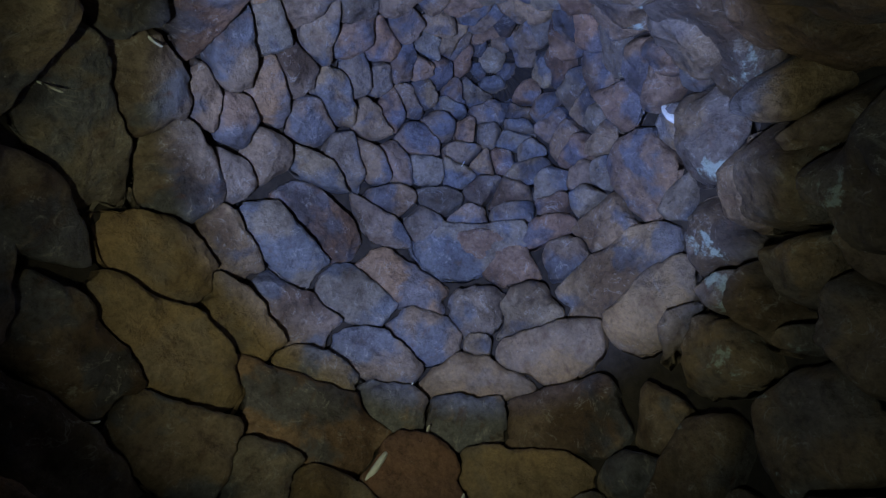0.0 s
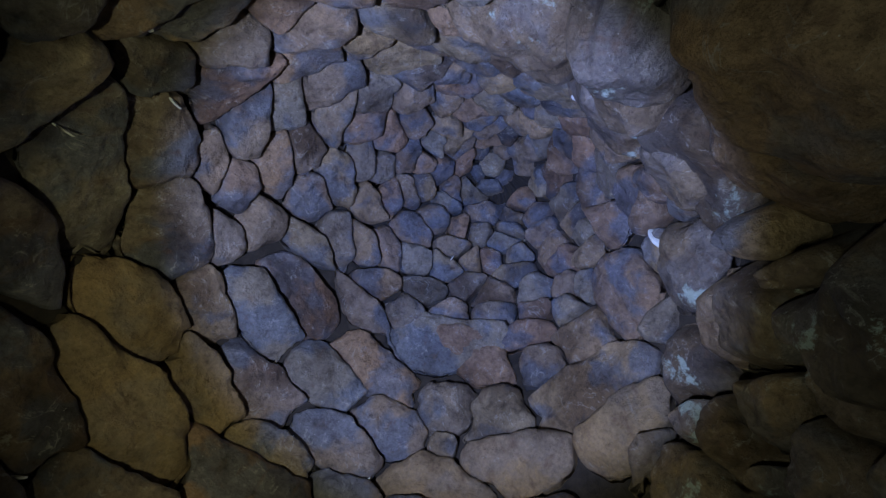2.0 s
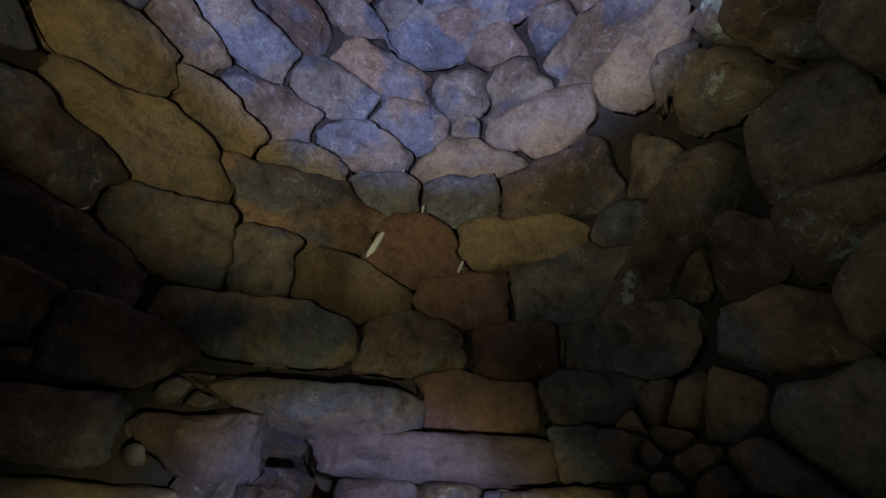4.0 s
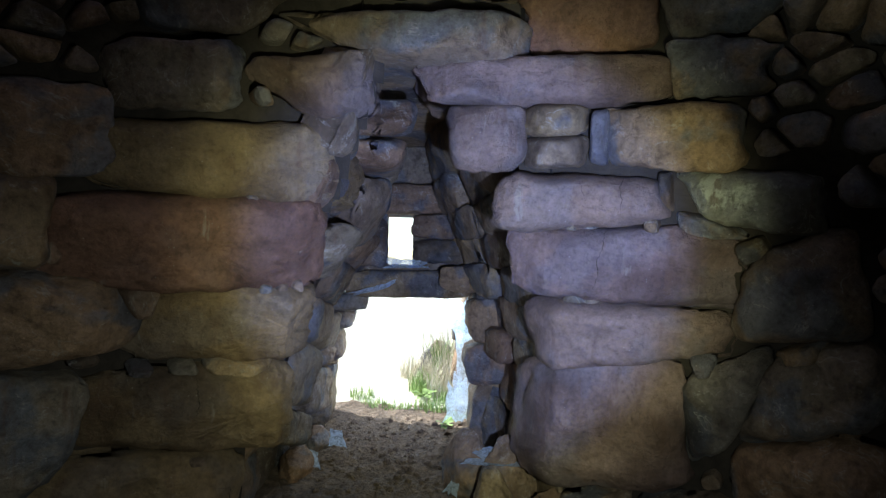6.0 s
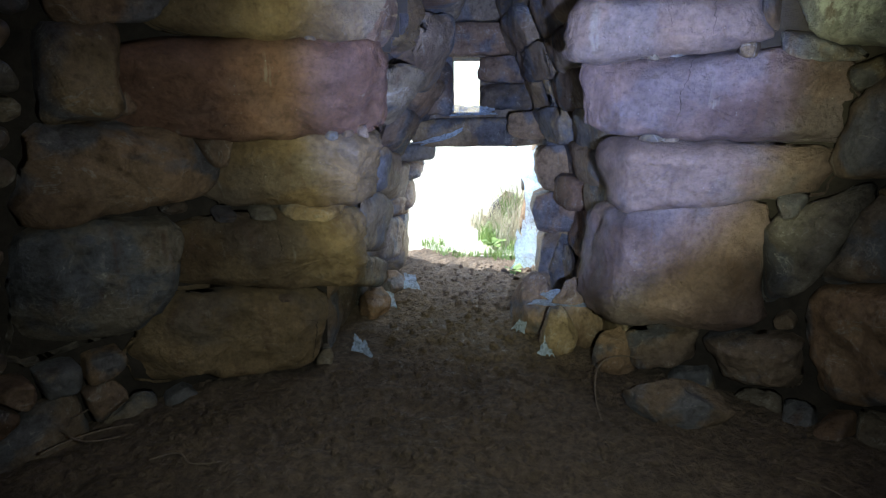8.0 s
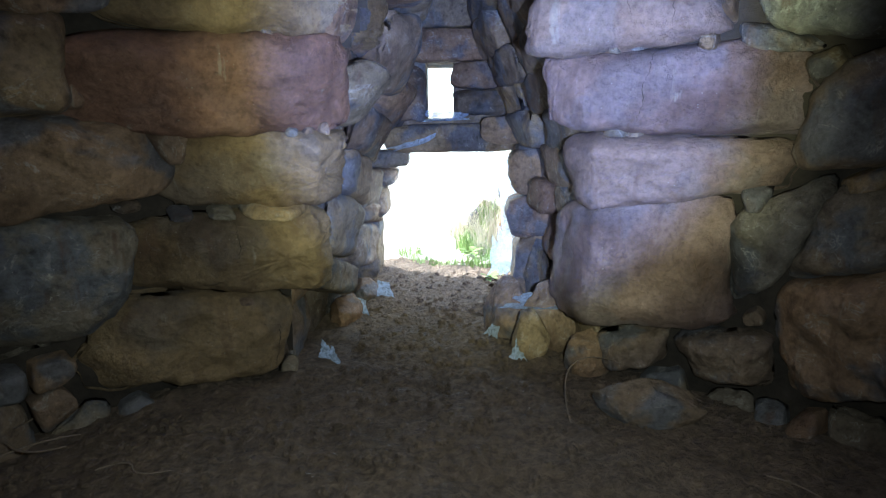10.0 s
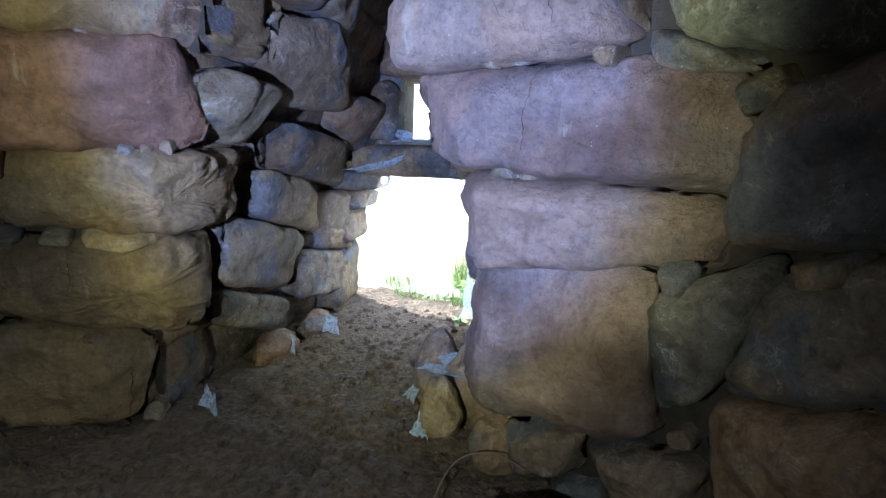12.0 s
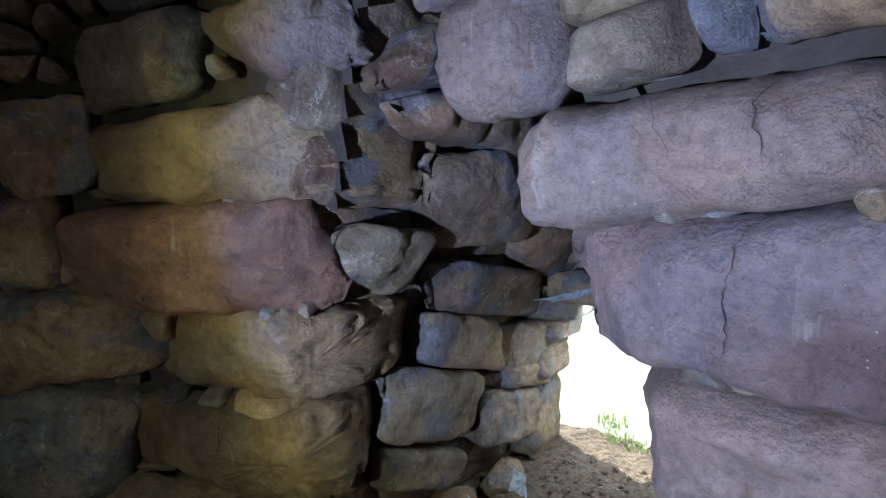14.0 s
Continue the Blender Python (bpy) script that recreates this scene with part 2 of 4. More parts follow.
def left_x(y, z):
    return between(z, 0, -.90, .6, -.86, 1.25, -.75, 1.9, -.36, 2.4, -.17, 3, -.1)


def right_x(y, z):
    return between(z, 0, .66, .9, .62, 1.35, .53, 1.9, .34, 2.4, .14, 3, .10) - .05 * (y - 3.3)


def passage(side):
    def at(y, z, h=0.0):
        return Vector(((left_x(y, z) + h) if side < 0 else (right_x(y, z) - h), y, z))
    return at


RINGS = (1.0, 0.99, 0.97, 0.945, 0.91, 0.865, 0.8, 0.72, 0.62, 0.5, 0.36, 0.18)
BIG_RINGS = (1.0, 0.993, 0.98, 0.963, 0.942, 0.918, 0.89, 0.855, 0.815, 0.77, 0.72, 0.66, 0.59, 0.51, 0.42, 0.32, 0.21, 0.1)
STEPS = 52


def rounded(points, amount):
    """The outline with its corners cut twice."""
    for _ in range(2):
        out = []
        for p, q in zip(points, points[1:] + points[:1]):
            out += [(p[0] + (q[0] - p[0]) * amount, p[1] + (q[1] - p[1]) * amount), (q[0] + (p[0] - q[0]) * amount, q[1] + (p[1] - q[1]) * amount)]
        points = out
    return points


def outline(points, scale, steps=STEPS):
    """Even steps along a closed outline, measured with scale = metres per unit of each coordinate."""
    pts = [Vector((p[0] * scale[0], p[1] * scale[1])) for p in points]
    lengths = [(b - a).length for a, b in zip(pts, pts[1:] + pts[:1])]
    total, out, k, done = sum(lengths), [], 0, 0.0
    for i in range(steps):
        want = total * i / steps
        while done + lengths[k] < want:
            done += lengths[k]
            k += 1
        a, b = pts[k], pts[(k + 1) % len(pts)]
        out.append(a.lerp(b, (want - done) / max(lengths[k], 1e-6)))
    return out


def stone_mesh(points, face, scale, bulge, depth=0.22, power=4.0, rough=0.02, gap=0.006, seed=0.0, tilt=(0.0, 0.0), proud=0.0, steps=STEPS, facets=4):
    """Vertices and faces of one stone: its outline on a face of the wall, with an uneven front whose edges are broken into facets, and sides that run back into the wall."""
    ring = outline(points, scale, steps)
    c = sum(ring, Vector((0, 0))) / len(ring)
    size = sum((p - c).length for p in ring) / len(ring)
    verts, faces = [], []
    n = len(ring)
    shift = Vector((seed * 3.7, seed * 1.9, seed * 5.3))

    def put(p, h):
        v = face(p.x / scale[0], p.y / scale[1], h)
        verts.append(v)

    rng_f = random.Random(round(seed * 1000))
    planes = []
    for _ in range(facets):
        w = rng_f.uniform(0, 2 * math.pi)
        planes.append((Vector((math.cos(w), math.sin(w))), rng_f.uniform(0.25, 0.8) * bulge, rng_f.uniform(0.35, 0.8)))
    shrink = max(0.6, 1 - gap / size)
    edge = []
    for p in ring:
        d = p - c
        wob = noise.noise(Vector((p.x * 5, p.y * 5, seed))) * 0.16 + noise.noise(Vector((p.x * 15, p.y * 15, seed))) * 0.07 + noise.noise(Vector((p.x * 40, p.y * 40, seed))) * 0.03
        edge.append(d * shrink * (1 + wob * min(1.0, 0.22 / size)))
    sides = (-depth, -depth * 0.72, -depth * 0.45, -0.05)
    for back in sides:
        for d in edge:
            q = Vector((d.x + c.x, d.y + c.y, back)) + shift
            put(c + d * (1.0 + 0.07 * back / depth + 0.05 * noise.noise(q * 9)), back + (proud if back == -0.05 else min(proud, 0.0)))
    rings = RINGS if steps <= STEPS else BIG_RINGS
    for s in rings:
        for d in edge:
            p = c + d * s
            h = bulge * max(0.0, 1 - s ** power) ** 0.5
            for way, drop, start in planes:
                over = way.dot(d) * s / size - start
                if over > 0:
                    h -= drop * over / 0.5
            q = Vector((p.x, p.y, 0)) + shift
            w = noise.noise(q * 2.6) * rough * 1.6 + noise.noise(q * 8) * rough * 0.7 + noise.noise(q * 24) * rough * 0.28
            chip = max(0.0, noise.noise(q * 6.5) + 0.12) * rough * 1.5 * min(1.0, max(0.0, (s - 0.55) / 0.35)) + abs(noise.noise(q * 17)) * rough * 0.45 * min(1.0, max(0.0, (s - 0.7) / 0.2))
            h -= chip
            lean = (d.x * s * tilt[0] + d.y * s * tilt[1])
            put(p, h + w * (1.15 - s ** 6) + lean + proud)
    q = Vector((c.x, c.y, 0)) + shift
    put(c, bulge + noise.noise(q * 2.6) * rough * 1.6 + proud)
    rows = len(sides) + len(rings)
    for k in range(rows - 1):
        for i in range(n):
            j = (i + 1) % n
            faces.append((k * n + i, k * n + j, (k + 1) * n + j, (k + 1) * n + i))
    last = (rows - 1) * n
    for i in range(n):
        faces.append((last + i, last + (i + 1) % n, len(verts) - 1))
    return verts, faces


def flipped(faces):
    return [tuple(reversed(f)) for f in faces]


# ---------------------------------------------------------------- setting
def grid_sheet(nu, nv, at, skip=None):
    verts = [at(i / nu, j / nv) for j in range(nv + 1) for i in range(nu + 1)]
    faces = []
    for j in range(nv):
        for i in range(nu):
            if skip and skip((i + 0.5) / nu, (j + 0.5) / nv):
                continue
            k = j * (nu + 1) + i
            faces.append((k, k + 1, k + nu + 2, k + nu + 1))
    return verts, faces


def in_passage(x, z, spare=0.0):
    return z < 2.52 and left_x(3, z) - spare < x < right_x(3.2, z) + spare


def core_at(u, v):
    a, z = (u * 2 - 1) * math.pi, -0.3 + v * 6.98
    return chamber(a, z, -0.10 + 0.03 * noise.noise(Vector((a * 3, z * 3, 1))) + 0.035 * noise.noise(Vector((a * 16, z * 9, 4))))


def core_skip(u, v):
    p = core_at(u, v)
    return p.y > 2 and in_passage(p.x, p.z, 0.13)


# backing sheet whose near-black colour stands for shade deep in the joints
wall_chamber = tagged(mesh_object("wall_chamber", *grid_sheet(330, 200, core_at, core_skip), CORE), "round corbelled chamber wall of dark basalt blocks, shade-black earth packing between", "wall", kind="structure")


def side_core(side):
    def at(u, v):
        z = -0.2 + v * 3.1
        y0 = chamber(math.atan2(side * 0.75, 2.0), max(z, 0)).y + 0.08
        y = y0 + u * (5.3 - y0)
        return passage(side)(y, z, -0.26)
    return at


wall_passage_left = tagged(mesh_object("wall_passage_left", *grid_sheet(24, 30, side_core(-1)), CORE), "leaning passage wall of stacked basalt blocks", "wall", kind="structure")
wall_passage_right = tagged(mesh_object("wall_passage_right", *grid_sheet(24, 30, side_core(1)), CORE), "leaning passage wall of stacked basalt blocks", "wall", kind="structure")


def box_mesh(x0, x1, y0, y1, z0, z1):
    v = [(x, y, z) for z in (z0, z1) for y in (y0, y1) for x in (x0, x1)]
    return v, [(0, 2, 3, 1), (4, 5, 7, 6), (0, 1, 5, 4), (2, 6, 7, 3), (0, 4, 6, 2), (1, 3, 7, 5)]


def slab(name, label, *boxes, kind="wall"):
    verts, faces = [], []
    for b in boxes:
        v, f = box_mesh(*b)
        faces += [tuple(i + len(verts) for i in q) for q in f]
        verts += v
    return tagged(mesh_object(name, verts, faces, STONE_ISLAND, smooth=False), label, kind, kind="structure")


# the tower's outer wall round the chamber, with the doorway and the slit above it
wall_facade = slab("wall_facade", "thick outer wall of the stone tower with a low doorway", (-4.2, -0.86, 5.25, 5.7, -0.3, 7.6), (0.54, 4.2, 5.25, 5.7, -0.3, 7.6), (-0.86, 0.54, 5.25, 5.7, 1.98, 7.6), (-0.86, -0.33, 5.25, 5.7, 1.3, 1.98), (-0.08, 0.54, 5.25, 5.7, 1.3, 1.98), (-0.33, -0.08, 5.25, 5.7, 1.3, 1.5))
slab("wall_tower_left", "thick outer wall of the stone tower", (-4.6, -4.2, -3.2, 5.7, -0.3, 7.6))
slab("wall_tower_right", "thick outer wall of the stone tower", (4.2, 4.6, -3.2, 5.7, -0.3, 7.6))
slab("wall_tower_back", "thick outer wall of the stone tower", (-4.2, 4.2, -3.2, -2.8, -0.3, 7.6))
slab("ceiling_tower", "stone roof of the tower above the vault", (-4.6, 4.6, -3.2, 5.7, 7.6, 7.9), kind="ceiling")
slab("ceiling_passage", "stone roof slabs over the entrance passage", (-0.7, 0.7, 2.95, 5.25, 2.6, 2.9), kind="ceiling")


def floor_z(x, y):
    q = Vector((x, y, 0))
    return 0.05 * noise.noise(q * 1.1) + 0.03 * noise.noise(q * 4) + 0.018 * noise.noise(q * 11) + 0.009 * noise.noise(q * 27)


def floor_at(u, v):
    x, y = -3.0 + u * 6.0, -1.6 + v * 7.6
    return Vector((x, y, floor_z(x, y)))


floor = tagged(mesh_object("floor", *grid_sheet(330, 420, floor_at), DIRT), "uneven floor of trodden dark earth", "floor", kind="structure")


# ---------------------------------------------------------------- the stones of the walls
ghosts, beds, made, traced = [], [], [], []
ZS = np.linspace(-0.3, 6.69, 300)
RS = np.array([np.mean([wall_r(a, max(z, 0)) for a in np.linspace(-3, 3, 12)]) for z in ZS])
QS = np.concatenate([[0], np.cumsum(np.hypot(np.diff(ZS), np.diff(RS)) / ((RS[1:] + RS[:-1]) / 2))])


def to_q(z):
    return float(np.interp(z, ZS, QS))


def from_q(q):
    return float(np.interp(q, QS, ZS))


def chamber_q(a, q, h=0.0):
    return chamber(a, from_q(q), h)


def turn(d):
    return (d + math.pi) % (2 * math.pi) - math.pi


def grown(pts, by):
    cx, cy = sum(p[0] for p in pts) / len(pts), sum(p[1] for p in pts) / len(pts)
    return [(cx + (p[0] - cx) * by, cy + (p[1] - cy) * by) for p in pts]


def quoin(side):
    """The chamber's face up to the passage's corner, and on round it along the passage."""
    at = radians(-20.5 if side < 0 else 19.5)

    def face(a, z, h=0.0):
        past = (a - at) * -side * wall_r(at, max(z, 0))
        if past <= 0:
            return chamber(a, z, h)
        base, first = chamber(at, z), chamber(at, z, 1.0) - chamber(at, z)
        inner = (left_x(3.4, z) - 0.03 - base.x) if side < 0 else (right_x(3.4, z) - 0.03 - base.x)
        lean = min(0.35, max(-0.35, inner / 0.6))
        out = first.lerp(Vector((-side, -0.25, 0)), min(1.0, past / 0.2)).normalized()
        return base + Vector((lean * past, past, 0)) + out * h
    return face


def block(*corners, bulge=0.105, power=7.0, rough=0.042, tilt=(0.0, 0.0), trim=0.12, chipped=False, stone=None, wraps=0.0):
    """One of the big blocks of the lower wall, by its four corners: direction in degrees and height. chipped: its end towards the way out is broken and rough."""
    pts = [(radians(corners[i]), corners[i + 1]) for i in range(0, 8, 2)]
    a0 = sum(p[0] for p in pts) / 4
    z0 = sum(p[1] for p in pts) / 4
    face = quoin(-1 if a0 < 0 else 1) if wraps else chamber
    if wraps:
        ends = (1, 2) if a0 < 0 else (0, 3)
        for k in ends:
            pts[k] = (radians(-20.5) + wraps / wall_r(a0, z0) if a0 < 0 else radians(19.5) - wraps / wall_r(a0, z0), pts[k][1])
    scale = (wall_r(a0, z0), 1.0)
    wide = abs(pts[1][0] - pts[0][0]) * scale[0]
    v, f = stone_mesh(rounded(grown(pts, 1.04 if wraps else 1.11), trim), face, scale, bulge * min(1.0, 0.35 + wide), 0.5, power, rough, 0.002, len(made) * 1.37, tilt, 0.0, 104 if wide > 0.4 else STEPS)
    if chipped:
        edge = max(p[0] for p in pts)
        cx, cy = axis_at(z0)
        for p in v:
            a = math.atan2(p.x - cx, p.y - cy)
            near_end = min(1.0, max(0.0, 1 - (edge - a) * scale[0] / 0.33)) if not wraps else min(1.0, max(0.0, (p.y - 2.75) / 0.3))
            if near_end > 0:
                cut = abs(noise.noise(Vector((p.x * 9, p.y * 9, p.z * 3)))) * 0.09 + abs(noise.noise(p * 22)) * 0.045
                away = Vector((cx - p.x, cy - p.y, 0)).normalized() if not wraps else Vector((0.8, -0.6, 0))
                p -= away * cut * near_end
    made.append(mesh_object("stone", v, f, stone or STONE, wall_chamber))
    rows_n, cols_n = max(3, round(abs(pts[0][1] - pts[3][1]) / 0.045)), max(3, round(wide / 0.045))
    for s in np.linspace(0.0, 1.0, cols_n):
        for t in np.linspace(0.0, 1.0, rows_n):
            top = [pts[0][k] + (pts[1][k] - pts[0][k]) * s for k in (0, 1)]
            low = [pts[3][k] + (pts[2][k] - pts[3][k]) * s for k in (0, 1)]
            ghosts.append((top[0] + (low[0] - top[0]) * t, to_q(top[1] + (low[1] - top[1]) * t)))
    return made[-1]


def inside(p, poly):
    hit = False
    for a, b in zip(poly, poly[1:] + poly[:1]):
        if (a[1] > p[1]) != (b[1] > p[1]) and p[0] < a[0] + (b[0] - a[0]) * (p[1] - a[1]) / (b[1] - a[1]):
            hit = not hit
    return hit


def wall_stone(*corners, bulge=0.05, power=9.0, rough=0.03, proud=0.0, tilt=(0.0, 0.2), stone=None):
    """A stone of the upper wall or the vault, by three or more corners: direction in degrees and height."""
    pts = [(radians(corners[i]), to_q(corners[i + 1])) for i in range(0, len(corners), 2)]
    pts = [(pts[0][0] + turn(p[0] - pts[0][0]), p[1]) for p in pts]
    low, high = [min(p[k] for p in pts) for k in (0, 1)], [max(p[k] for p in pts) for k in (0, 1)]
    core, mine = grown(pts, 0.94), []
    for a in np.arange(low[0], high[0], 0.024):
        for q in np.arange(low[1], high[1], 0.024):
            if inside((a, q), core):
                mine.append((turn(a), q))
    ghosts.extend(mine)
    traced.append((mine, bulge, power, rough, proud, tilt, stone or STONE))


def lay_traced():
    """Grow each traced stone until it meets its neighbours, and build it."""
    owner = np.array([k for k, t in enumerate(traced) for _ in t[0]] + [-1] * (len(everything) - sum(len(t[0]) for t in traced)))
    spots = np.array([p for t in traced for p in t[0]] + [p for p in everything if p not in claimed])
    far = np.arange(0.0, 0.42, 0.007)
    for k, (mine, bulge, power, rough, proud, tilt, stone) in enumerate(traced):
        chance = random.Random(k)
        a0 = mine[0][0] + float(np.mean([turn(p[0] - mine[0][0]) for p in mine]))
        q0 = float(np.mean([p[1] for p in mine]))
        metres = wall_r(turn(a0), from_q(q0))
        da = ((spots[:, 0] - a0 + math.pi) % (2 * math.pi) - math.pi) / 1.35
        dq = spots[:, 1] - q0
        close = np.hypot(da, dq) < 0.6
        sa, sq, so = da[close], dq[close], owner[close]
        ring = []
        for w in np.linspace(0, 2 * math.pi, 40, endpoint=False):
            u, v = far * math.cos(w), far * math.sin(w)
            gap2 = (u[:, None] - sa[None, :]) ** 2 + (v[:, None] - sq[None, :]) ** 2
            best = np.argmin(gap2, axis=1)
            out = (so[best] != k) | (gap2[np.arange(len(far)), best] > 0.085 ** 2)
            inner = np.nonzero(so[best] == k)[0]
            first = inner[0] if len(inner) else 0
            stop = np.nonzero(out[first:])[0]
            d = far[first + stop[0]] if len(stop) else far[-1]
            ring.append((a0 + d * math.cos(w) * 1.35, q0 + d * math.sin(w)))
        ring.reverse()
        lean = (tilt[0] + chance.uniform(-0.1, 0.1), tilt[1] + chance.uniform(-0.08, 0.08))
        v, f = stone_mesh(rounded(ring, 0.2), chamber_q, (metres, metres), bulge, 0.3, power, rough, 0.03 if stone in (MOSSY, BROWN) else 0.015, k * 2.37, lean, proud + chance.uniform(-0.02, 0.02), 78, 9 if stone is MOSSY else 5)
        mesh_object("stone", v, f, stone, wall_chamber)


def bed(*stones):
    """Stones of the vault, each by the direction (degrees) and height of its middle."""
    beds.extend((radians(a), to_q(z)) for a, z in stones)


def passage_block(side, *c, bulge=0.07, power=8.0, rough=0.03, inset=0.0, trim=0.11):
    pts = [(c[i], c[i + 1]) for i in range(0, 8, 2)]
    v, f = stone_mesh(rounded(grown(pts, 1.07), trim), passage(side), (1, 1), bulge, 0.24, power, rough, 0.002, len(made) * 1.37, (0.0, 0.0), -inset)
    wall = wall_passage_left if side < 0 else wall_passage_right
    made.append(mesh_object("stone", v, f if side > 0 else flipped(f), STONE, wall))
    return made[-1]


def facade_block(x0, x1, z0, z1, y=5.12, bulge=0.05):
    def at(x, z, h=0.0):
        return Vector((x, y - h, z))
    v, f = stone_mesh(rounded([(x0, z1), (x1, z1), (x1, z0), (x0, z0)], 0.14), at, (1, 1), bulge, 0.4, 6.0, 0.025, 0.004, len(made) * 1.37)
    made.append(mesh_object("stone", v, f, STONE, wall_facade))
    return made[-1]


# big blocks either side of the way out
block(-48.6, 1.77, -18.0, 1.84, -17.5, 1.40, -48.0, 1.41, chipped=True, stone=RED)
block(-54.7, 1.82, -48.4, 1.85, -48.2, 1.50, -55.1, 1.47)
block(-45.8, 2.10, -16.5, 2.25, -13.1, 1.83, -44.6, 1.81, chipped=True, stone=OCHRE, wraps=0.7)
block(-54.2, 2.18, -45.0, 2.24, -43.0, 1.93, -53.0, 1.82)
block(-56.0, 1.44, -42.4, 1.45, -37.1, 1.16, -57.0, 1.05)
block(-57.8, 1.04, -42.5, 0.97, -45.2, 0.48, -59.3, 0.43)
block(-39.0, 1.40, -16.4, 1.40, -16.6, 1.01, -39.6, 1.04, chipped=True, stone=OCHRE, wraps=0.8)
L0 = block(-44.3, 0.98, -18.5, 0.99, -20.9, 0.53, -45.9, 0.61, chipped=True, stone=OCHRE, wraps=0.58)
LBASE = block(-46.1, 0.59, -24.1, 0.50, -27.4, 0.07, -48.2, 0.13, stone=OCHRE)
block(-41.0, 1.40, -36.4, 1.40, -37.0, 1.26, -38.8, 1.25)
block(-29.7, 1.05, -21.8, 1.03, -22.2, 0.98, -29.7, 0.99)
block(-48.1, 1.64, -46.5, 1.53, -46.6, 1.49, -48.7, 1.50)
R3 = block(11.3, 1.99, 33.5, 1.97, 34.0, 1.77, 10.3, 1.71, stone=MAUVE)
R2 = block(13.4, 1.71, 41.3, 1.72, 44.3, 1.35, 14.1, 1.41, stone=MAUVE)
block(16.3, 1.38, 42.6, 1.32, 42.5, 1.11, 17.4, 0.98, stone=MAUVE, wraps=0.3)
RB = block(15.9, 0.95, 35.9, 1.10, 37.0, 0.43, 19.6, 0.23, stone=MAUVE, wraps=0.55)
block(36.5, 0.99, 47.0, 1.18, 42.6, 0.74, 37.5, 0.55)
block(37.2, 1.13, 40.4, 1.12, 40.1, 1.02, 38.2, 1.02)
block(35.4, 2.00, 51.5, 1.94, 51.5, 1.69, 40.2, 1.76, stone=PALE)
block(35.7, 1.80, 40.1, 1.77, 44.4, 1.67, 36.6, 1.71)
block(42.5, 1.64, 45.6, 1.69, 46.8, 1.61, 43.4, 1.56)
block(44.2, 1.57, 54.6, 1.70, 56.1, 1.26, 42.2, 1.23)
block(47.8, 1.18, 56.2, 1.23, 57.0, 0.92, 43.0, 0.71)
block(30.2, 0.31, 41.7, 0.41, 42.2, 0.14, 34.4, 0.10)
block(41.9, 0.65, 56.7, 0.87, 59.0, 0.42, 45.0, 0.13)
block(47.0, 1.17, 52.0, 1.26, 52.1, 1.18, 47.6, 1.11)
block(33.4, 1.98, 35.0, 1.98, 35.3, 1.81, 33.5, 1.80)
block(14.1, 2.32, 23.2, 2.31, 23.0, 2.18, 13.9, 2.18)
block(14.1, 2.16, 22.8, 2.16, 22.7, 2.03, 14.2, 2.02)
block(24.0, 2.28, 26.5, 2.28, 26.3, 2.04, 23.7, 2.04)
block(20.4, 0.23, 29.7, 0.34, 29.3, 0.15, 22.1, 0.06)
block(-3.5, 2.55, 33.3, 2.52, 33.6, 2.32, 0.8, 2.33, stone=MAUVE)
block(1.3, 2.32, 13.7, 2.31, 13.5, 2.03, 3.9, 2.00, stone=MAUVE)
block(25.5, 2.29, 43.3, 2.26, 43.2, 1.98, 26.5, 2.05)
block(-29.4, 2.44, -12.0, 2.53, -10.2, 2.26, -19.1, 2.22, chipped=True, stone=MAUVE)
block(-44.2, 2.43, -30.1, 2.52, -29.5, 2.23, -43.3, 2.16)
block(-24.7, 2.70, 12.1, 2.74, 13.1, 2.50, -10.4, 2.53)
# the passage
passage_block(-1, 3.24, 2.02, 3.79, 2.07, 4.43, 1.66, 3.56, 1.64)
passage_block(-1, 3.58, 1.58, 5.1, 1.41, 5.34, 1.06, 3.88, 1.28)
passage_block(-1, 3.8, 1.28, 4.6, 1.13, 4.77, 0.77, 3.78, 1)
passage_block(-1, 3.58, 1.02, 4.41, 0.82, 4.54, 0.38, 3.51, 0.65)
passage_block(-1, 4.56, 0.65, 5.45, 0.5, 5.4, 0.15, 4.52, 0.29)
passage_block(-1, 4.69, 1.06, 5.72, 1.04, 5.71, 0.67, 4.66, 0.76)
passage_block(-1, 4.36, 1.76, 5.32, 1.76, 5.55, 1.29, 4.54, 1.52)
passage_block(-1, 2.9, 1.73, 3.44, 1.7, 3.49, 1.42, 2.96, 1.52)
passage_block(-1, 3.49, 0.63, 4.39, 0.32, 4.37, 0.11, 3.51, 0.41)
passage_block(-1, 2.99, 2.18, 3.38, 2.28, 3.53, 2.09, 3.17, 2.06)
passage_block(-1, 3.42, 2.3, 3.97, 2.25, 4.07, 2.03, 3.52, 2.1)
passage_block(-1, 2.85, 2.25, 3.01, 2.42, 3.25, 2.27, 2.91, 2.19)
passage_block(-1, 4.65, 0.8, 5.25, 0.74, 5.45, 0.52, 4.56, 0.67)
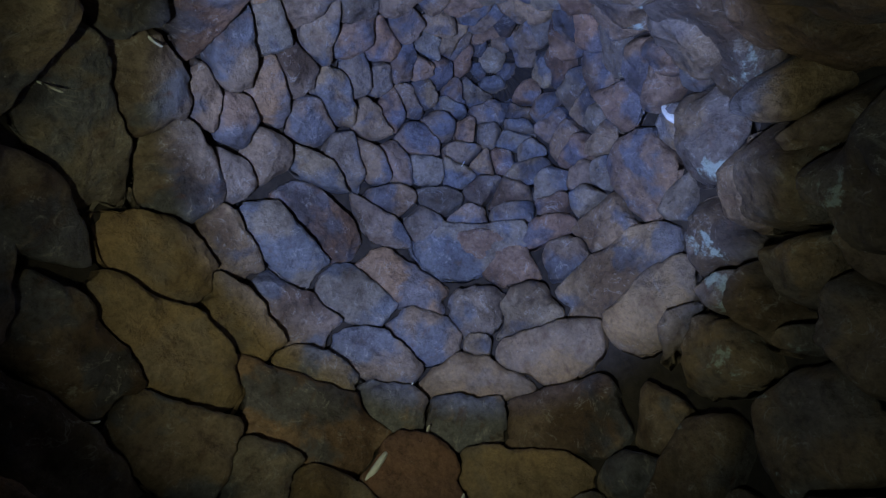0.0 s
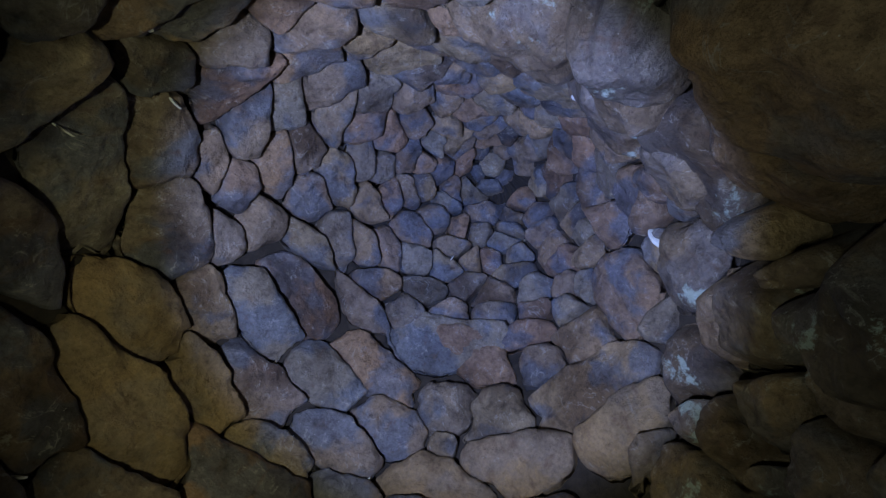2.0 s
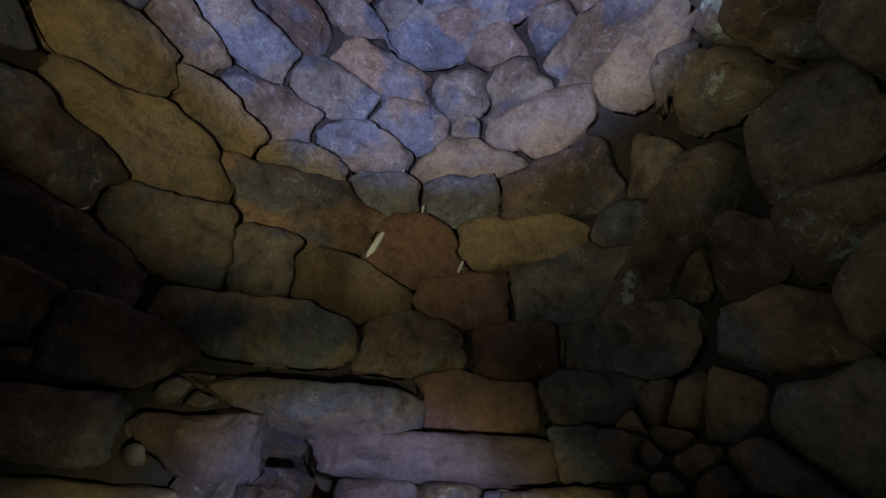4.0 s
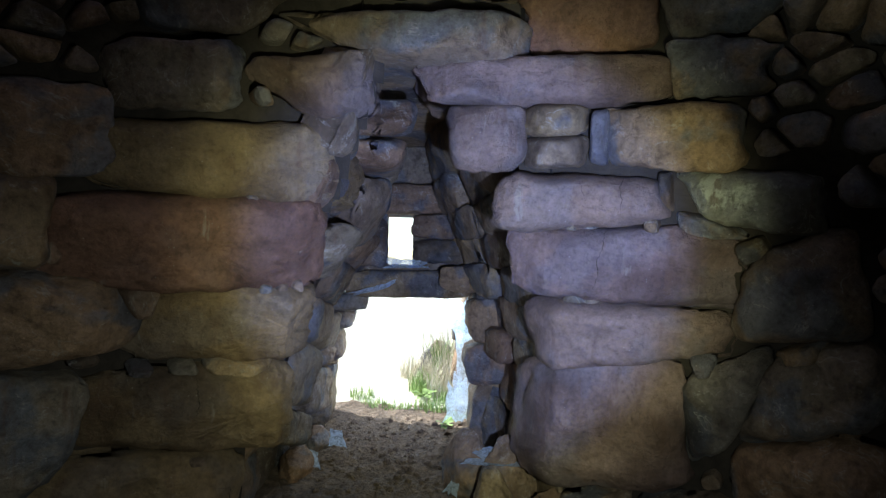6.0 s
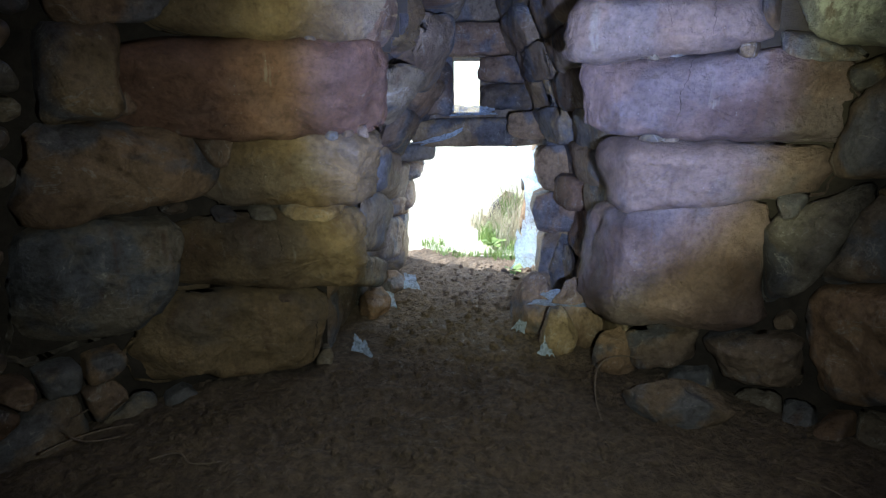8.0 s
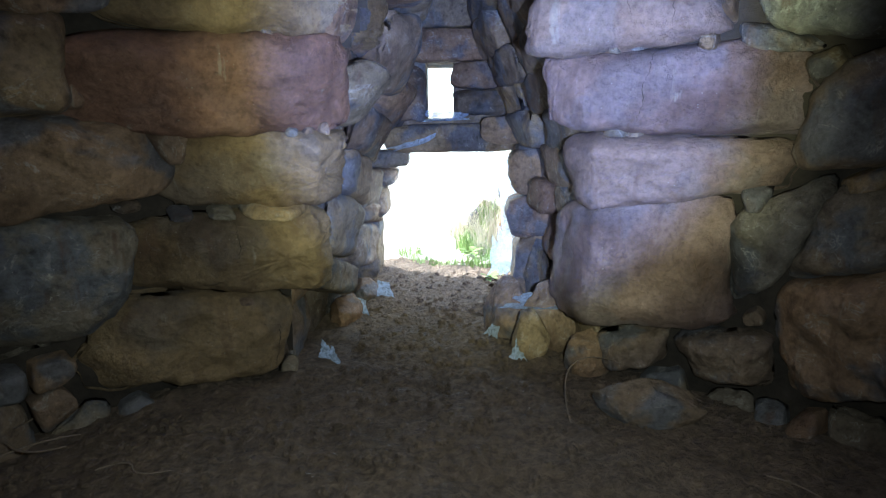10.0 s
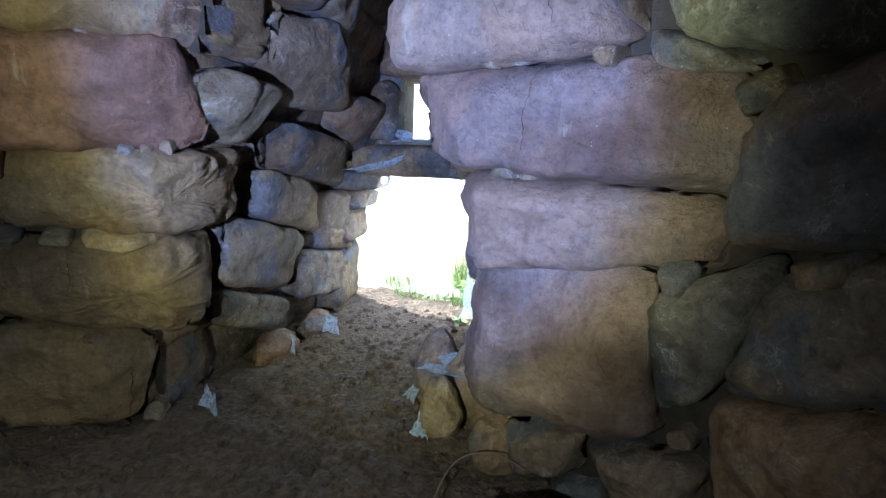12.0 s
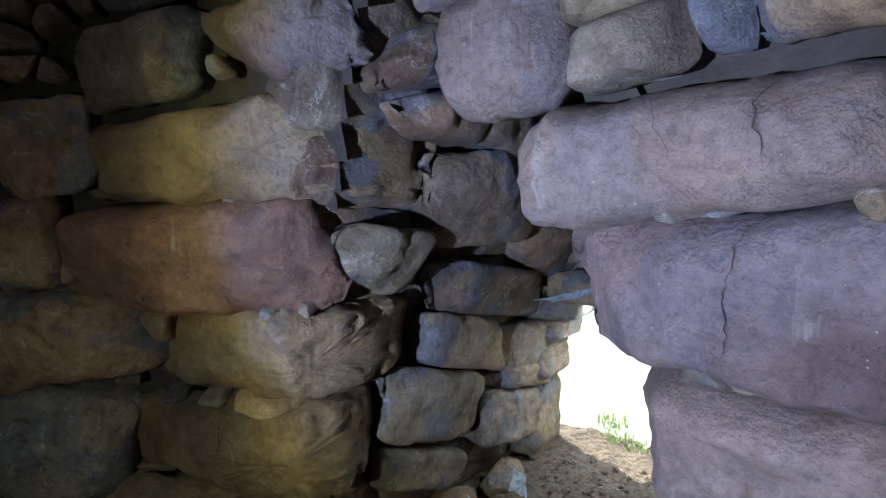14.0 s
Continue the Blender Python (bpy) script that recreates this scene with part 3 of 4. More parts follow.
for low, high, split in ((0.0, 0.42, 4.3), (0.43, 0.78, 4.6), (0.79, 1.02, 4.1), (1.03, 1.27, 4.6), (1.28, 1.51, 4.25), (1.52, 1.74, 4.5), (1.75, 1.97, 4.2), (1.98, 2.25, 4.4), (2.26, 2.6, 4.0)):
    passage_block(1, 3.2, high + 0.01, split, high + 0.01, split, low - 0.01, 3.2, low - 0.01, bulge=0.03, power=8.0, trim=0.07, inset=0.09)
    passage_block(1, split + 0.01, high + 0.01, 5.3, high + 0.01, 5.3, low - 0.01, split + 0.01, low - 0.01, bulge=0.03, power=8.0, trim=0.07)
for low, high, first in ((0.0, 0.36, 3.7), (0.37, 0.7, 4.1), (0.71, 1.0, 3.6), (1.01, 1.3, 4.2), (1.31, 1.55, 3.7), (1.56, 1.8, 3.45), (1.81, 2.05, 3.8), (2.06, 2.3, 3.5), (2.31, 2.6, 3.9)):
    start = chamber(-0.32, high).y + 0.03
    passage_block(-1, start, high, first, high, first, low, start, low, bulge=0.02, power=5.0, inset=0.17)
    passage_block(-1, first + 0.01, high, 5.24, high, 5.24, low, first + 0.01, low, bulge=0.02, power=5.0, inset=0.17)
# the passage narrows a little before the doorway
facade_block(0.37, 0.88, 0.88, 1.25, 4.5, 0.04)
facade_block(0.35, 0.88, 0.54, 0.87, 4.52, 0.04)
facade_block(0.42, 0.88, 0.0, 0.53, 4.56, 0.05)
facade_block(0.15, 0.8, 1.27, 1.51, 4.86, 0.04)
# round the doorway
facade_block(-0.68, 0.5, 1.2, 1.45, 5.06, 0.06)
facade_block(-0.72, -0.31, 1.47, 1.95)
facade_block(-0.09, 0.5, 1.52, 1.74)
facade_block(-0.09, 0.5, 1.75, 1.97)
facade_block(-0.6, 0.45, 1.98, 2.25)
facade_block(-0.5, 0.4, 2.26, 2.6)
facade_block(-1.05, -0.50, 1.06, 1.22, 5.2, 0.05)
facade_block(-1.05, -0.61, 0.88, 1.06, 5.24, 0.05)
facade_block(-1.05, -0.70, 0.6, 0.88, 5.2, 0.05)
facade_block(-1.05, -0.79, 0.0, 0.60, 5.22, 0.06)
facade_block(0.47, 0.85, 0.85, 1.21, 5.2, 0.05)
facade_block(0.52, 0.85, 0.45, 0.84, 5.22, 0.05)
facade_block(0.54, 0.85, 0.0, 0.44, 5.2, 0.05)

# the courses over the way out and the larger stones of the vault
wall_stone(-45.6, 3.38, -30.3, 3.58, -24.2, 3.36, -25.1, 3.12, -41.7, 3.21)
wall_stone(-25.1, 3.48, -14.4, 3.52, -12.4, 3.20, -23.0, 3.18)
wall_stone(-13.6, 3.50, 9.9, 3.37, 9.8, 3.23, -1.3, 3.13, -12.9, 3.20, stone=OCHRE)
wall_stone(1.3, 3.73, 13.4, 3.90, 19.2, 3.74, 18.3, 3.52, 11.0, 3.42, 2.2, 3.55, stone=RED)
wall_stone(19.8, 3.83, 41.8, 3.80, 40.3, 3.54, 24.6, 3.56, 19.9, 3.66, stone=OCHRE)
wall_stone(-33.5, 3.07, 0.5, 3.15, 0.8, 2.95, -22.4, 2.85, -31.5, 2.96)
wall_stone(1.4, 3.10, 9.2, 3.20, 21.1, 3.10, 21.4, 2.90, 2.0, 2.93)
wall_stone(12.0, 3.42, 29.2, 3.49, 29.2, 3.19, 21.4, 3.15, 12.4, 3.27, stone=RED)
wall_stone(30.3, 3.50, 51.6, 3.41, 51.4, 3.14, 36.9, 3.18, 29.9, 3.22)
wall_stone(14.2, 2.85, 33.5, 2.79, 32.7, 2.55, 15.2, 2.59, stone=RED)
wall_stone(34.5, 2.83, 46.3, 2.77, 45.3, 2.57, 34.1, 2.62)
wall_stone(22.1, 3.10, 37.2, 3.12, 37.5, 2.89, 33.5, 2.83, 22.8, 2.88, stone=RED)
wall_stone(38.1, 3.10, 55.6, 3.02, 54.1, 2.82, 38.4, 2.87)
wall_stone(34.3, 2.54, 45.9, 2.51, 47.1, 2.29, 34.5, 2.32)
wall_stone(-43.3, 2.80, -25.7, 2.84, -24.9, 2.75, -30.6, 2.54, -42.1, 2.55)
wall_stone(-54.1, 2.90, -44.5, 2.83, -43.9, 2.58, -50.1, 2.62)
wall_stone(-57.0, 3.17, -39.0, 3.18, -34.1, 3.07, -34.9, 2.94, -52.8, 2.94)
wall_stone(-57.6, 3.80, -46.9, 3.94, -29.9, 3.76, -32.9, 3.58, -45.3, 3.57, -54.6, 3.64, stone=OCHRE)
wall_stone(-32.1, 3.97, -12.1, 4.05, 0.5, 3.90, -1.6, 3.63, -22.2, 3.61)
wall_stone(-63.1, 3.48, -57.0, 3.54, -47.7, 3.51, -46.4, 3.37, -47.9, 3.26, -57.7, 3.26)
wall_stone(-6.3, 4.16, 9.2, 4.17, 10.0, 3.95, 0.9, 3.96)
wall_stone(10.8, 4.17, 28.3, 4.20, 28.7, 3.98, 21.0, 3.86, 11.9, 3.95)
wall_stone(30.3, 4.23, 51.5, 4.14, 51.7, 3.83, 40.7, 3.86, 29.6, 3.90)
wall_stone(91.4, 5.38, 104.4, 5.26, 100.1, 4.99, 87.3, 4.88, 82.0, 5.06)
wall_stone(46.7, 4.88, 58.6, 4.94, 86.3, 4.82, 84.4, 4.66, 57.6, 4.61, 47.9, 4.66)
wall_stone(58.6, 4.52, 79.0, 4.59, 82.4, 4.47, 75.5, 4.32, 65.4, 4.31, stone=OCHRE)
wall_stone(63.0, 5.21, 80.0, 5.21, 78.9, 4.98, 63.0, 4.98)
wall_stone(28.8, 4.45, 29.8, 4.61, 46.2, 4.63, 56.6, 4.51, 52.4, 4.40, 37.5, 4.34, stone=OCHRE)
wall_stone(9.6, 4.33, 16.6, 4.48, 34.7, 4.33, 34.8, 4.25, 9.6, 4.22, stone=OCHRE)
wall_stone(49.8, 5.16, 58.8, 5.13, 59.1, 5.00, 50.4, 4.98)
wall_stone(29.0, 4.87, 38.3, 4.94, 45.6, 4.78, 46.8, 4.68, 29.8, 4.65)
wall_stone(12.1, 4.91, 25.1, 4.93, 27.5, 4.72, 16.3, 4.71)
wall_stone(-93.4, 4.05, -73.3, 4.20, -68.4, 4.09, -73.6, 3.96, -92.2, 3.79)
wall_stone(-91.6, 4.14, -89.5, 4.42, -80.9, 4.50, -79.3, 4.26)
wall_stone(-77.8, 4.27, -77.6, 4.50, -66.9, 4.54, -59.6, 4.38, -65.6, 4.18)
wall_stone(-67.4, 3.98, -62.9, 4.22, -54.0, 4.29, -46.6, 4.15, -47.9, 3.96, -58.4, 3.91, stone=OCHRE)
wall_stone(-46.9, 4.25, -38.9, 4.31, -28.2, 4.18, -29.4, 4.04, -43.6, 4.02, stone=OCHRE)
wall_stone(-26.3, 4.05, -25.3, 4.18, -9.3, 4.20, -7.8, 4.07, -17.0, 4.02)
wall_stone(-16.9, 4.36, -10.5, 4.51, 5.0, 4.40, 3.1, 4.25, -9.9, 4.24)
wall_stone(-7.1, 4.62, 2.5, 4.77, 13.0, 4.67, 13.0, 4.51, 6.2, 4.45)
wall_stone(-39.0, 4.37, -37.1, 4.50, -21.9, 4.51, -18.0, 4.34, -28.5, 4.24)
wall_stone(-26.9, 4.61, -22.8, 4.86, -7.8, 4.77, -5.6, 4.58, -19.9, 4.54)
wall_stone(-21.1, 4.92, -14.8, 5.05, 7.6, 4.95, 8.9, 4.81, -4.2, 4.80)
wall_stone(-56.8, 4.36, -54.1, 4.53, -46.4, 4.55, -42.4, 4.46, -47.4, 4.32)
wall_stone(-51.2, 4.60, -49.0, 4.79, -30.7, 4.79, -31.1, 4.57, -43.7, 4.57)
wall_stone(-49.4, 4.89, -46.9, 5.09, -25.9, 5.06, -24.5, 4.95, -30.2, 4.84)
# boulders and packing bulging out of the side that has slumped
wall_stone(-174.0, 4.00, 176.3, 3.67, 167.7, 3.95, 169.6, 4.20, 178.1, 4.19, bulge=0.14, proud=0.1, power=7.0, tilt=(0.0, 0.0), rough=0.035, stone=MOSSY)
wall_stone(177.9, 3.66, 168.8, 3.1, 158, 3.2, 153.6, 3.45, 152.5, 3.75, 166.5, 3.93, bulge=0.17, proud=0.04, power=7.0, tilt=(0.0, 0.0), rough=0.035, stone=BROWN)
wall_stone(162.8, 4.15, 166.2, 3.96, 152.6, 3.84, 146.3, 3.62, 141.5, 3.64, 140.6, 3.82, 147.3, 4.18, bulge=0.12, proud=-0.02, power=7.0, tilt=(0.0, 0.0), rough=0.035, stone=BROWN)
wall_stone(137, 3.6, 142, 3.55, 141, 3.3, 128, 3.2, 124, 3.5, 128, 3.75, bulge=0.24, proud=0.14, power=7.0, tilt=(0.0, 0.0), rough=0.035, stone=MOSSY)
wall_stone(159.4, 4.52, 147.8, 4.25, 136.3, 4.62, 146.7, 4.74, bulge=0.13, proud=0.06, power=7.0, tilt=(0.0, 0.0), rough=0.035, stone=MOSSY)
wall_stone(122.4, 4.26, 127.3, 3.95, 118.4, 3.85, 110.8, 3.96, 109.5, 4.16, bulge=0.2, proud=0.1, power=7.0, tilt=(0.0, 0.0), rough=0.035, stone=MOSSY)
wall_stone(95.3, 4.09, 101.5, 4.02, 98.3, 3.80, 92.2, 3.72, 90.3, 3.91, bulge=0.15, proud=0.1, power=7.0, tilt=(0.0, 0.0), rough=0.035, stone=MOSSY)
wall_stone(103.0, 4.02, 113.8, 3.86, 104.2, 3.70, 99.2, 3.78, bulge=0.16, proud=0.06, power=7.0, tilt=(0.0, 0.0), rough=0.035, stone=MOSSY)
wall_stone(80.3, 4.17, 89.3, 3.91, 87.7, 3.69, 75.3, 3.91, bulge=0.11, proud=0.02, power=7.0, tilt=(0.0, 0.0), rough=0.035, stone=MOSSY)
wall_stone(124, 3.74, 126, 3.56, 115.1, 3.42, 113.6, 3.66, bulge=0.15, proud=0.02, power=7.0, tilt=(0.0, 0.0), rough=0.035, stone=MOSSY)
wall_stone(114.3, 4.48, 119.8, 4.30, 108.9, 4.20, 103.0, 4.31, bulge=0.12, proud=0.06, power=7.0, tilt=(0.0, 0.0), rough=0.035, stone=MOSSY)
wall_stone(99.3, 4.65, 105.9, 4.45, 96.4, 4.21, 89.0, 4.36, bulge=0.11, proud=0.0, power=7.0, tilt=(0.0, 0.0), rough=0.035, stone=MOSSY)
wall_stone(90.8, 4.29, 94.7, 4.16, 91.2, 4.03, 86.5, 4.11, bulge=0.1, proud=0.06, power=7.0, tilt=(0.0, 0.0), rough=0.035, stone=MOSSY)
wall_stone(120.9, 4.91, 126.1, 4.61, 114.8, 4.50, 103.9, 4.68, bulge=0.11, proud=0.0, power=7.0, tilt=(0.0, 0.0), rough=0.035, stone=MOSSY)
wall_stone(-179.7, 4.24, 169.6, 4.24, 160.3, 4.53, 163.5, 4.65, 178.7, 4.46, bulge=0.13, proud=0.07, power=7.0, tilt=(0.0, 0.0), rough=0.035, stone=MOSSY)
wall_stone(-150.3, 4.49, -173.3, 4.05, -176.0, 4.30, -177.2, 4.73, -165.9, 4.73, bulge=0.09, proud=0.06, power=7.0, tilt=(0.0, 0.0), rough=0.035, stone=MOSSY)
wall_stone(178.0, 4.78, 178.0, 4.48, 163.1, 4.68, 140.8, 4.88, 151.3, 5.06, bulge=0.09, proud=0.07, power=7.0, tilt=(0.0, 0.0), rough=0.035, stone=MOSSY)
wall_stone(100, 3.6, 111, 3.64, 110, 3.3, 99, 3.25, bulge=0.13, proud=0.02, power=7.0, tilt=(0.0, 0.0), rough=0.035, stone=MOSSY)
wall_stone(84, 3.6, 98, 3.55, 97, 3.2, 82, 3.25, bulge=0.12, proud=0.0, power=7.0, tilt=(0.0, 0.0), rough=0.035, stone=MOSSY)
wall_stone(143, 3.1, 156, 3.2, 154, 2.75, 140, 2.8, bulge=0.16, proud=0.05, power=7.0, tilt=(0.0, 0.0), rough=0.035, stone=MOSSY)

# the vault's stones, course by course
bed((69, 2.39), (60, 2.48), (48, 2.49), (-42, 2.63), (39, 2.64), (23, 2.65), (71, 2.71), (53, 2.80))
bed((-36, 2.89), (44, 2.90), (28, 2.95), (10, 2.96), (-8, 2.97), (-26, 2.97), (83, 2.99), (-46, 3.08))
bed((71, 3.12), (59, 3.16), (23, 3.26), (37, 3.26), (-19, 3.31), (-2, 3.33), (-34, 3.34), (166, 3.40))
bed((107, 3.49), (-53, 3.51), (156, 3.54), (-27, 3.54), (30, 3.58), (10, 3.58), (53, 3.58), (72, 3.59))
bed((166, 3.61), (-99, 3.63), (97, 3.65), (-75, 3.68), (111, 3.69), (171, 3.75), (-59, 3.76), (122, 3.77))
bed((135, 3.77), (-19, 3.78), (-44, 3.78), (41, 3.89), (107, 3.89), (83, 3.92), (159, 3.93), (96, 3.93))
bed((20, 3.97), (-87, 3.98), (176, 3.99), (0, 4.01), (124, 4.07), (-60, 4.09), (-19, 4.17), (-110, 4.17))
bed((-101, 4.18), (-40, 4.19), (90, 4.21), (77, 4.23), (107, 4.27), (-177, 4.31), (-87, 4.31), (18, 4.34))
bed((126, 4.35), (-70, 4.39), (-6, 4.39), (-119, 4.40), (-111, 4.40), (-30, 4.41), (-50, 4.43), (158, 4.44))
bed((41, 4.51), (69, 4.51), (-96, 4.52), (21, 4.57), (103, 4.57), (-123, 4.58), (-81, 4.60), (-169, 4.61))
bed((4, 4.62), (-149, 4.65), (-63, 4.67), (-41, 4.67), (136, 4.67), (-18, 4.68), (-137, 4.69), (168, 4.70))
bed((118, 4.76), (-159, 4.78), (75, 4.79), (36, 4.80), (57, 4.81), (92, 4.81), (-90, 4.82), (-114, 4.87))
bed((20, 4.87), (-125, 4.90), (-4, 4.91), (-63, 4.92), (-37, 5.02), (-96, 5.02), (53, 5.05), (-143, 5.05))
bed((-80, 5.06), (35, 5.09), (4, 5.13), (72, 5.16), (96, 5.16), (-52, 5.18), (-20, 5.22), (-84, 5.23))
bed((-130, 5.23), (-153, 5.25), (131, 5.29), (149, 5.29), (-66, 5.30), (-97, 5.33), (22, 5.35), (52, 5.36))
bed((-48, 5.41), (-6, 5.41), (-170, 5.42), (82, 5.44), (-21, 5.44), (172, 5.45), (111, 5.46), (-108, 5.49))
bed((-73, 5.50), (34, 5.55), (-95, 5.57), (-39, 5.57), (-1, 5.61), (60, 5.65), (-123, 5.66), (-79, 5.66))
bed((-137, 5.71), (143, 5.73), (78, 5.74), (120, 5.76), (18, 5.79), (-16, 5.80), (-91, 5.84), (-57, 5.90))
bed((173, 5.90), (-109, 5.93), (-29, 5.95), (-155, 5.99), (18, 5.99), (74, 6.04), (45, 6.13), (-56, 6.16))
bed((122, 6.16), (-98, 6.17), (2, 6.19), (153, 6.30), (-174, 6.31), (77, 6.32), (-35, 6.35), (-114, 6.40))
bed((73, 6.60), (-150, 6.46), (-80, 6.5), (-8, 6.45), (140, 6.47), (25, 6.56), (-115, 6.6), (170, 6.6), (-30, 6.61))


def fill_courses():
    """Plain courses of stones for the parts of the wall between and behind."""
    rng = random.Random(5)
    out, z, step = [], 0.12, 0
    while z < 6.4:
        q = to_q(z)
        r = float(np.interp(z, ZS, RS))
        height = between(z, 0, 0.36, 2.5, 0.3, 4.5, 0.24, 6.4, 0.17)
        count = max(5, round(2 * math.pi * r / (height * 1.75)))
        for i in range(count):
            a = (i + 0.5 * (step % 2) + rng.uniform(-0.2, 0.2)) / count * 2 * math.pi - math.pi
            out.append((a, to_q(z + rng.uniform(-0.05, 0.05))))
        slope = abs(wall_r(0, min(z + 0.1, 6.69)) - wall_r(0, z)) / 0.1
        z += height / math.hypot(1, slope)
        step += 1
    return out


def near(p, q):
    return math.hypot(turn(p[0] - q[0]) / 1.35, p[1] - q[1])


def cell(seed, others):
    """The part of the wall that lies nearer to this stone's middle than to any other's."""
    k = 1.35
    poly = [(-0.5, -0.35), (0.5, -0.35), (0.5, 0.35), (-0.5, 0.35)]
    for o in others:
        dx, dy = turn(o[0] - seed[0]) / k, o[1] - seed[1]
        half = (dx * dx + dy * dy) / 2
        out = []
        for p, q in zip(poly, poly[1:] + poly[:1]):
            dp, dq = p[0] * dx + p[1] * dy - half, q[0] * dx + q[1] * dy - half
            if dp <= 0:
                out.append(p)
            if (dp < 0) != (dq < 0) and dp != dq:
                t = dp / (dp - dq)
                out.append((p[0] + (q[0] - p[0]) * t, p[1] + (q[1] - p[1]) * t))
        poly = out
        if len(poly) < 3:
            return None
    return [(seed[0] + p[0] * k, seed[1] + p[1]) for p in poly]


# openings keep stones away
for gz in np.linspace(0.05, 2.45, 18):
    for gx in np.linspace(left_x(3, gz) + 0.04, right_x(3.2, gz) - 0.04, 6):
        ghosts.append((math.atan2(gx - axis_at(gz)[0], 3.0 - 0.12 * gz - axis_at(gz)[1]), to_q(gz)))

def closest(p, many, k=1.35):
    d = np.abs((many[:, 0] - p[0] + math.pi) % (2 * math.pi) - math.pi) / k
    return float(np.min(np.hypot(d, many[:, 1] - p[1])))


filler, ghost_grid = [], np.array(ghosts)
beds = [p for p in beds if closest(p, ghost_grid) > 0.05]
bed_grid = np.array(beds)
for p in fill_courses():
    if closest(p, bed_grid) > 0.165 and closest(p, ghost_grid) > (0.07 if from_q(p[1]) < 2.7 or abs(p[0]) > 1.3 else 0.13):
        filler.append(p)
# small packing stones wedged between the big blocks
rng = random.Random(11)
chinks, grid_now = [], np.array(filler + beds)
for _ in range(5200):
    p = (radians(rng.uniform(-66, 62)), to_q(rng.uniform(0.02, 2.6)))
    spot = chamber(p[0], from_q(p[1]))
    if in_passage(spot.x, spot.z, 0.10):
        continue
    if closest(p, ghost_grid) > 0.034 and closest(p, grid_now) > 0.085 and all(near(p, c) > 0.045 for c in chinks[-400:]):
        chinks.append(p)
filler = chinks + filler
everything = beds + filler + ghosts
every = np.array(everything)
claimed = {p for t in traced for p in t[0]}
lay_traced()
loose_v, loose_f, singles = [], [], 0
for number, s in enumerate(beds + filler):
    apart = np.hypot(np.abs((every[:, 0] - s[0] + math.pi) % (2 * math.pi) - math.pi) / 1.35, every[:, 1] - s[1])
    others = [everything[i] for i in np.argsort(apart)[:60] if 0 < apart[i] < 0.7]
    poly = cell(s, others)
    if not poly:
        continue
    z0 = from_q(s[1])
    metres = wall_r(s[0], max(z0, 0.0))
    span = max(p[1] for p in poly) - min(p[1] for p in poly)
    rng = random.Random(number)
    rubble = 1.25 < s[0] < 2.6 and 2.2 < z0 < 4.75
    bulge = min(0.055, 0.22 * span * metres) * rng.uniform(0.7, 1.2) + (0.09 if rubble else 0)
    proud = rng.uniform(-0.02, 0.17) * min(1.0, (s[0] - 1.2) * 3) if rubble else rng.uniform(-0.012, 0.022)
    lean = (rng.uniform(-0.1, 0.1), rng.uniform(0.12, 0.34)) if z0 > 2.4 else (rng.uniform(-0.08, 0.08), rng.uniform(-0.05, 0.08))
    v, f = stone_mesh(rounded(poly, 0.13), chamber_q, (metres, metres), bulge, 0.24, rng.uniform(7, 13), 0.03, 0.02 if rubble else 0.014, number * 0.73, lean, proud)
    singles += number < len(beds) or (singles < 270 and abs(s[0]) < 1.9)
    if number < len(beds) or (singles < 270 and abs(s[0]) < 1.9):
        mesh_object("stone", v, f, MOSSY if rubble else STONE, wall_chamber)
    else:
        loose_f += [tuple(i + len(loose_v) for i in q) for q in f]
        loose_v += v
tagged(mesh_object("rubble_courses", loose_v, loose_f, STONE_ISLAND, wall_chamber), kind="stuff")
capstone_v, capstone_f = stone_mesh(rounded([(-0.13, -0.1), (0.11, -0.13), (0.13, 0.1), (-0.1, 0.14)], 0.2), lambda x, y, h=0.0: Vector((0.08 + x, 1.0 + y, 6.63 - h)), (1, 1), 0.03, 0.15)
mesh_object("capstone", capstone_v, capstone_f, STONE, wall_chamber)


def crack(block_hit, width, *way):
    """A split in a block's face: a shade-dark strip along directions (degrees) and heights."""
    pts = [(radians(way[i]), way[i + 1]) for i in range(0, len(way), 2)]
    fine = []
    for p, q in zip(pts, pts[1:]):
        fine += [(p[0] + (q[0] - p[0]) * t / 10, p[1] + (q[1] - p[1]) * t / 10) for t in range(10)]
    fine.append(pts[-1])
    verts, faces, rows_now = [], [], 0
    for k, (a, z) in enumerate(fine):
        w = width * (0.4 + 1.2 * abs(noise.noise(Vector((k * 0.9, way[0], 2))))) * min(1.0, 0.3 + 3 * min(k, len(fine) - 1 - k) / len(fine))
        a += 0.006 * noise.noise(Vector((k * 0.2, way[0], 5))) + 0.005 * noise.noise(Vector((k * 1.3, way[0], 5)))
        eye = Vector((*axis_at(z), z))
        pair = []
        for side in (-1, 1):
            b = a + side * w / 3.6
            hit, place, normal, _ = block_hit.ray_cast(eye, Vector((math.sin(b), math.cos(b), 0)))
            if hit:
                pair.append(place - Vector((math.sin(b), math.cos(b), 0)) * 0.004)
        if len(pair) < 2:
            rows_now = 0
            continue
        verts += pair
        if rows_now:
            n = len(verts)
            faces.append((n - 4, n - 3, n - 1, n - 2))
        rows_now += 1
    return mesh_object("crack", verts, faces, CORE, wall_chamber)


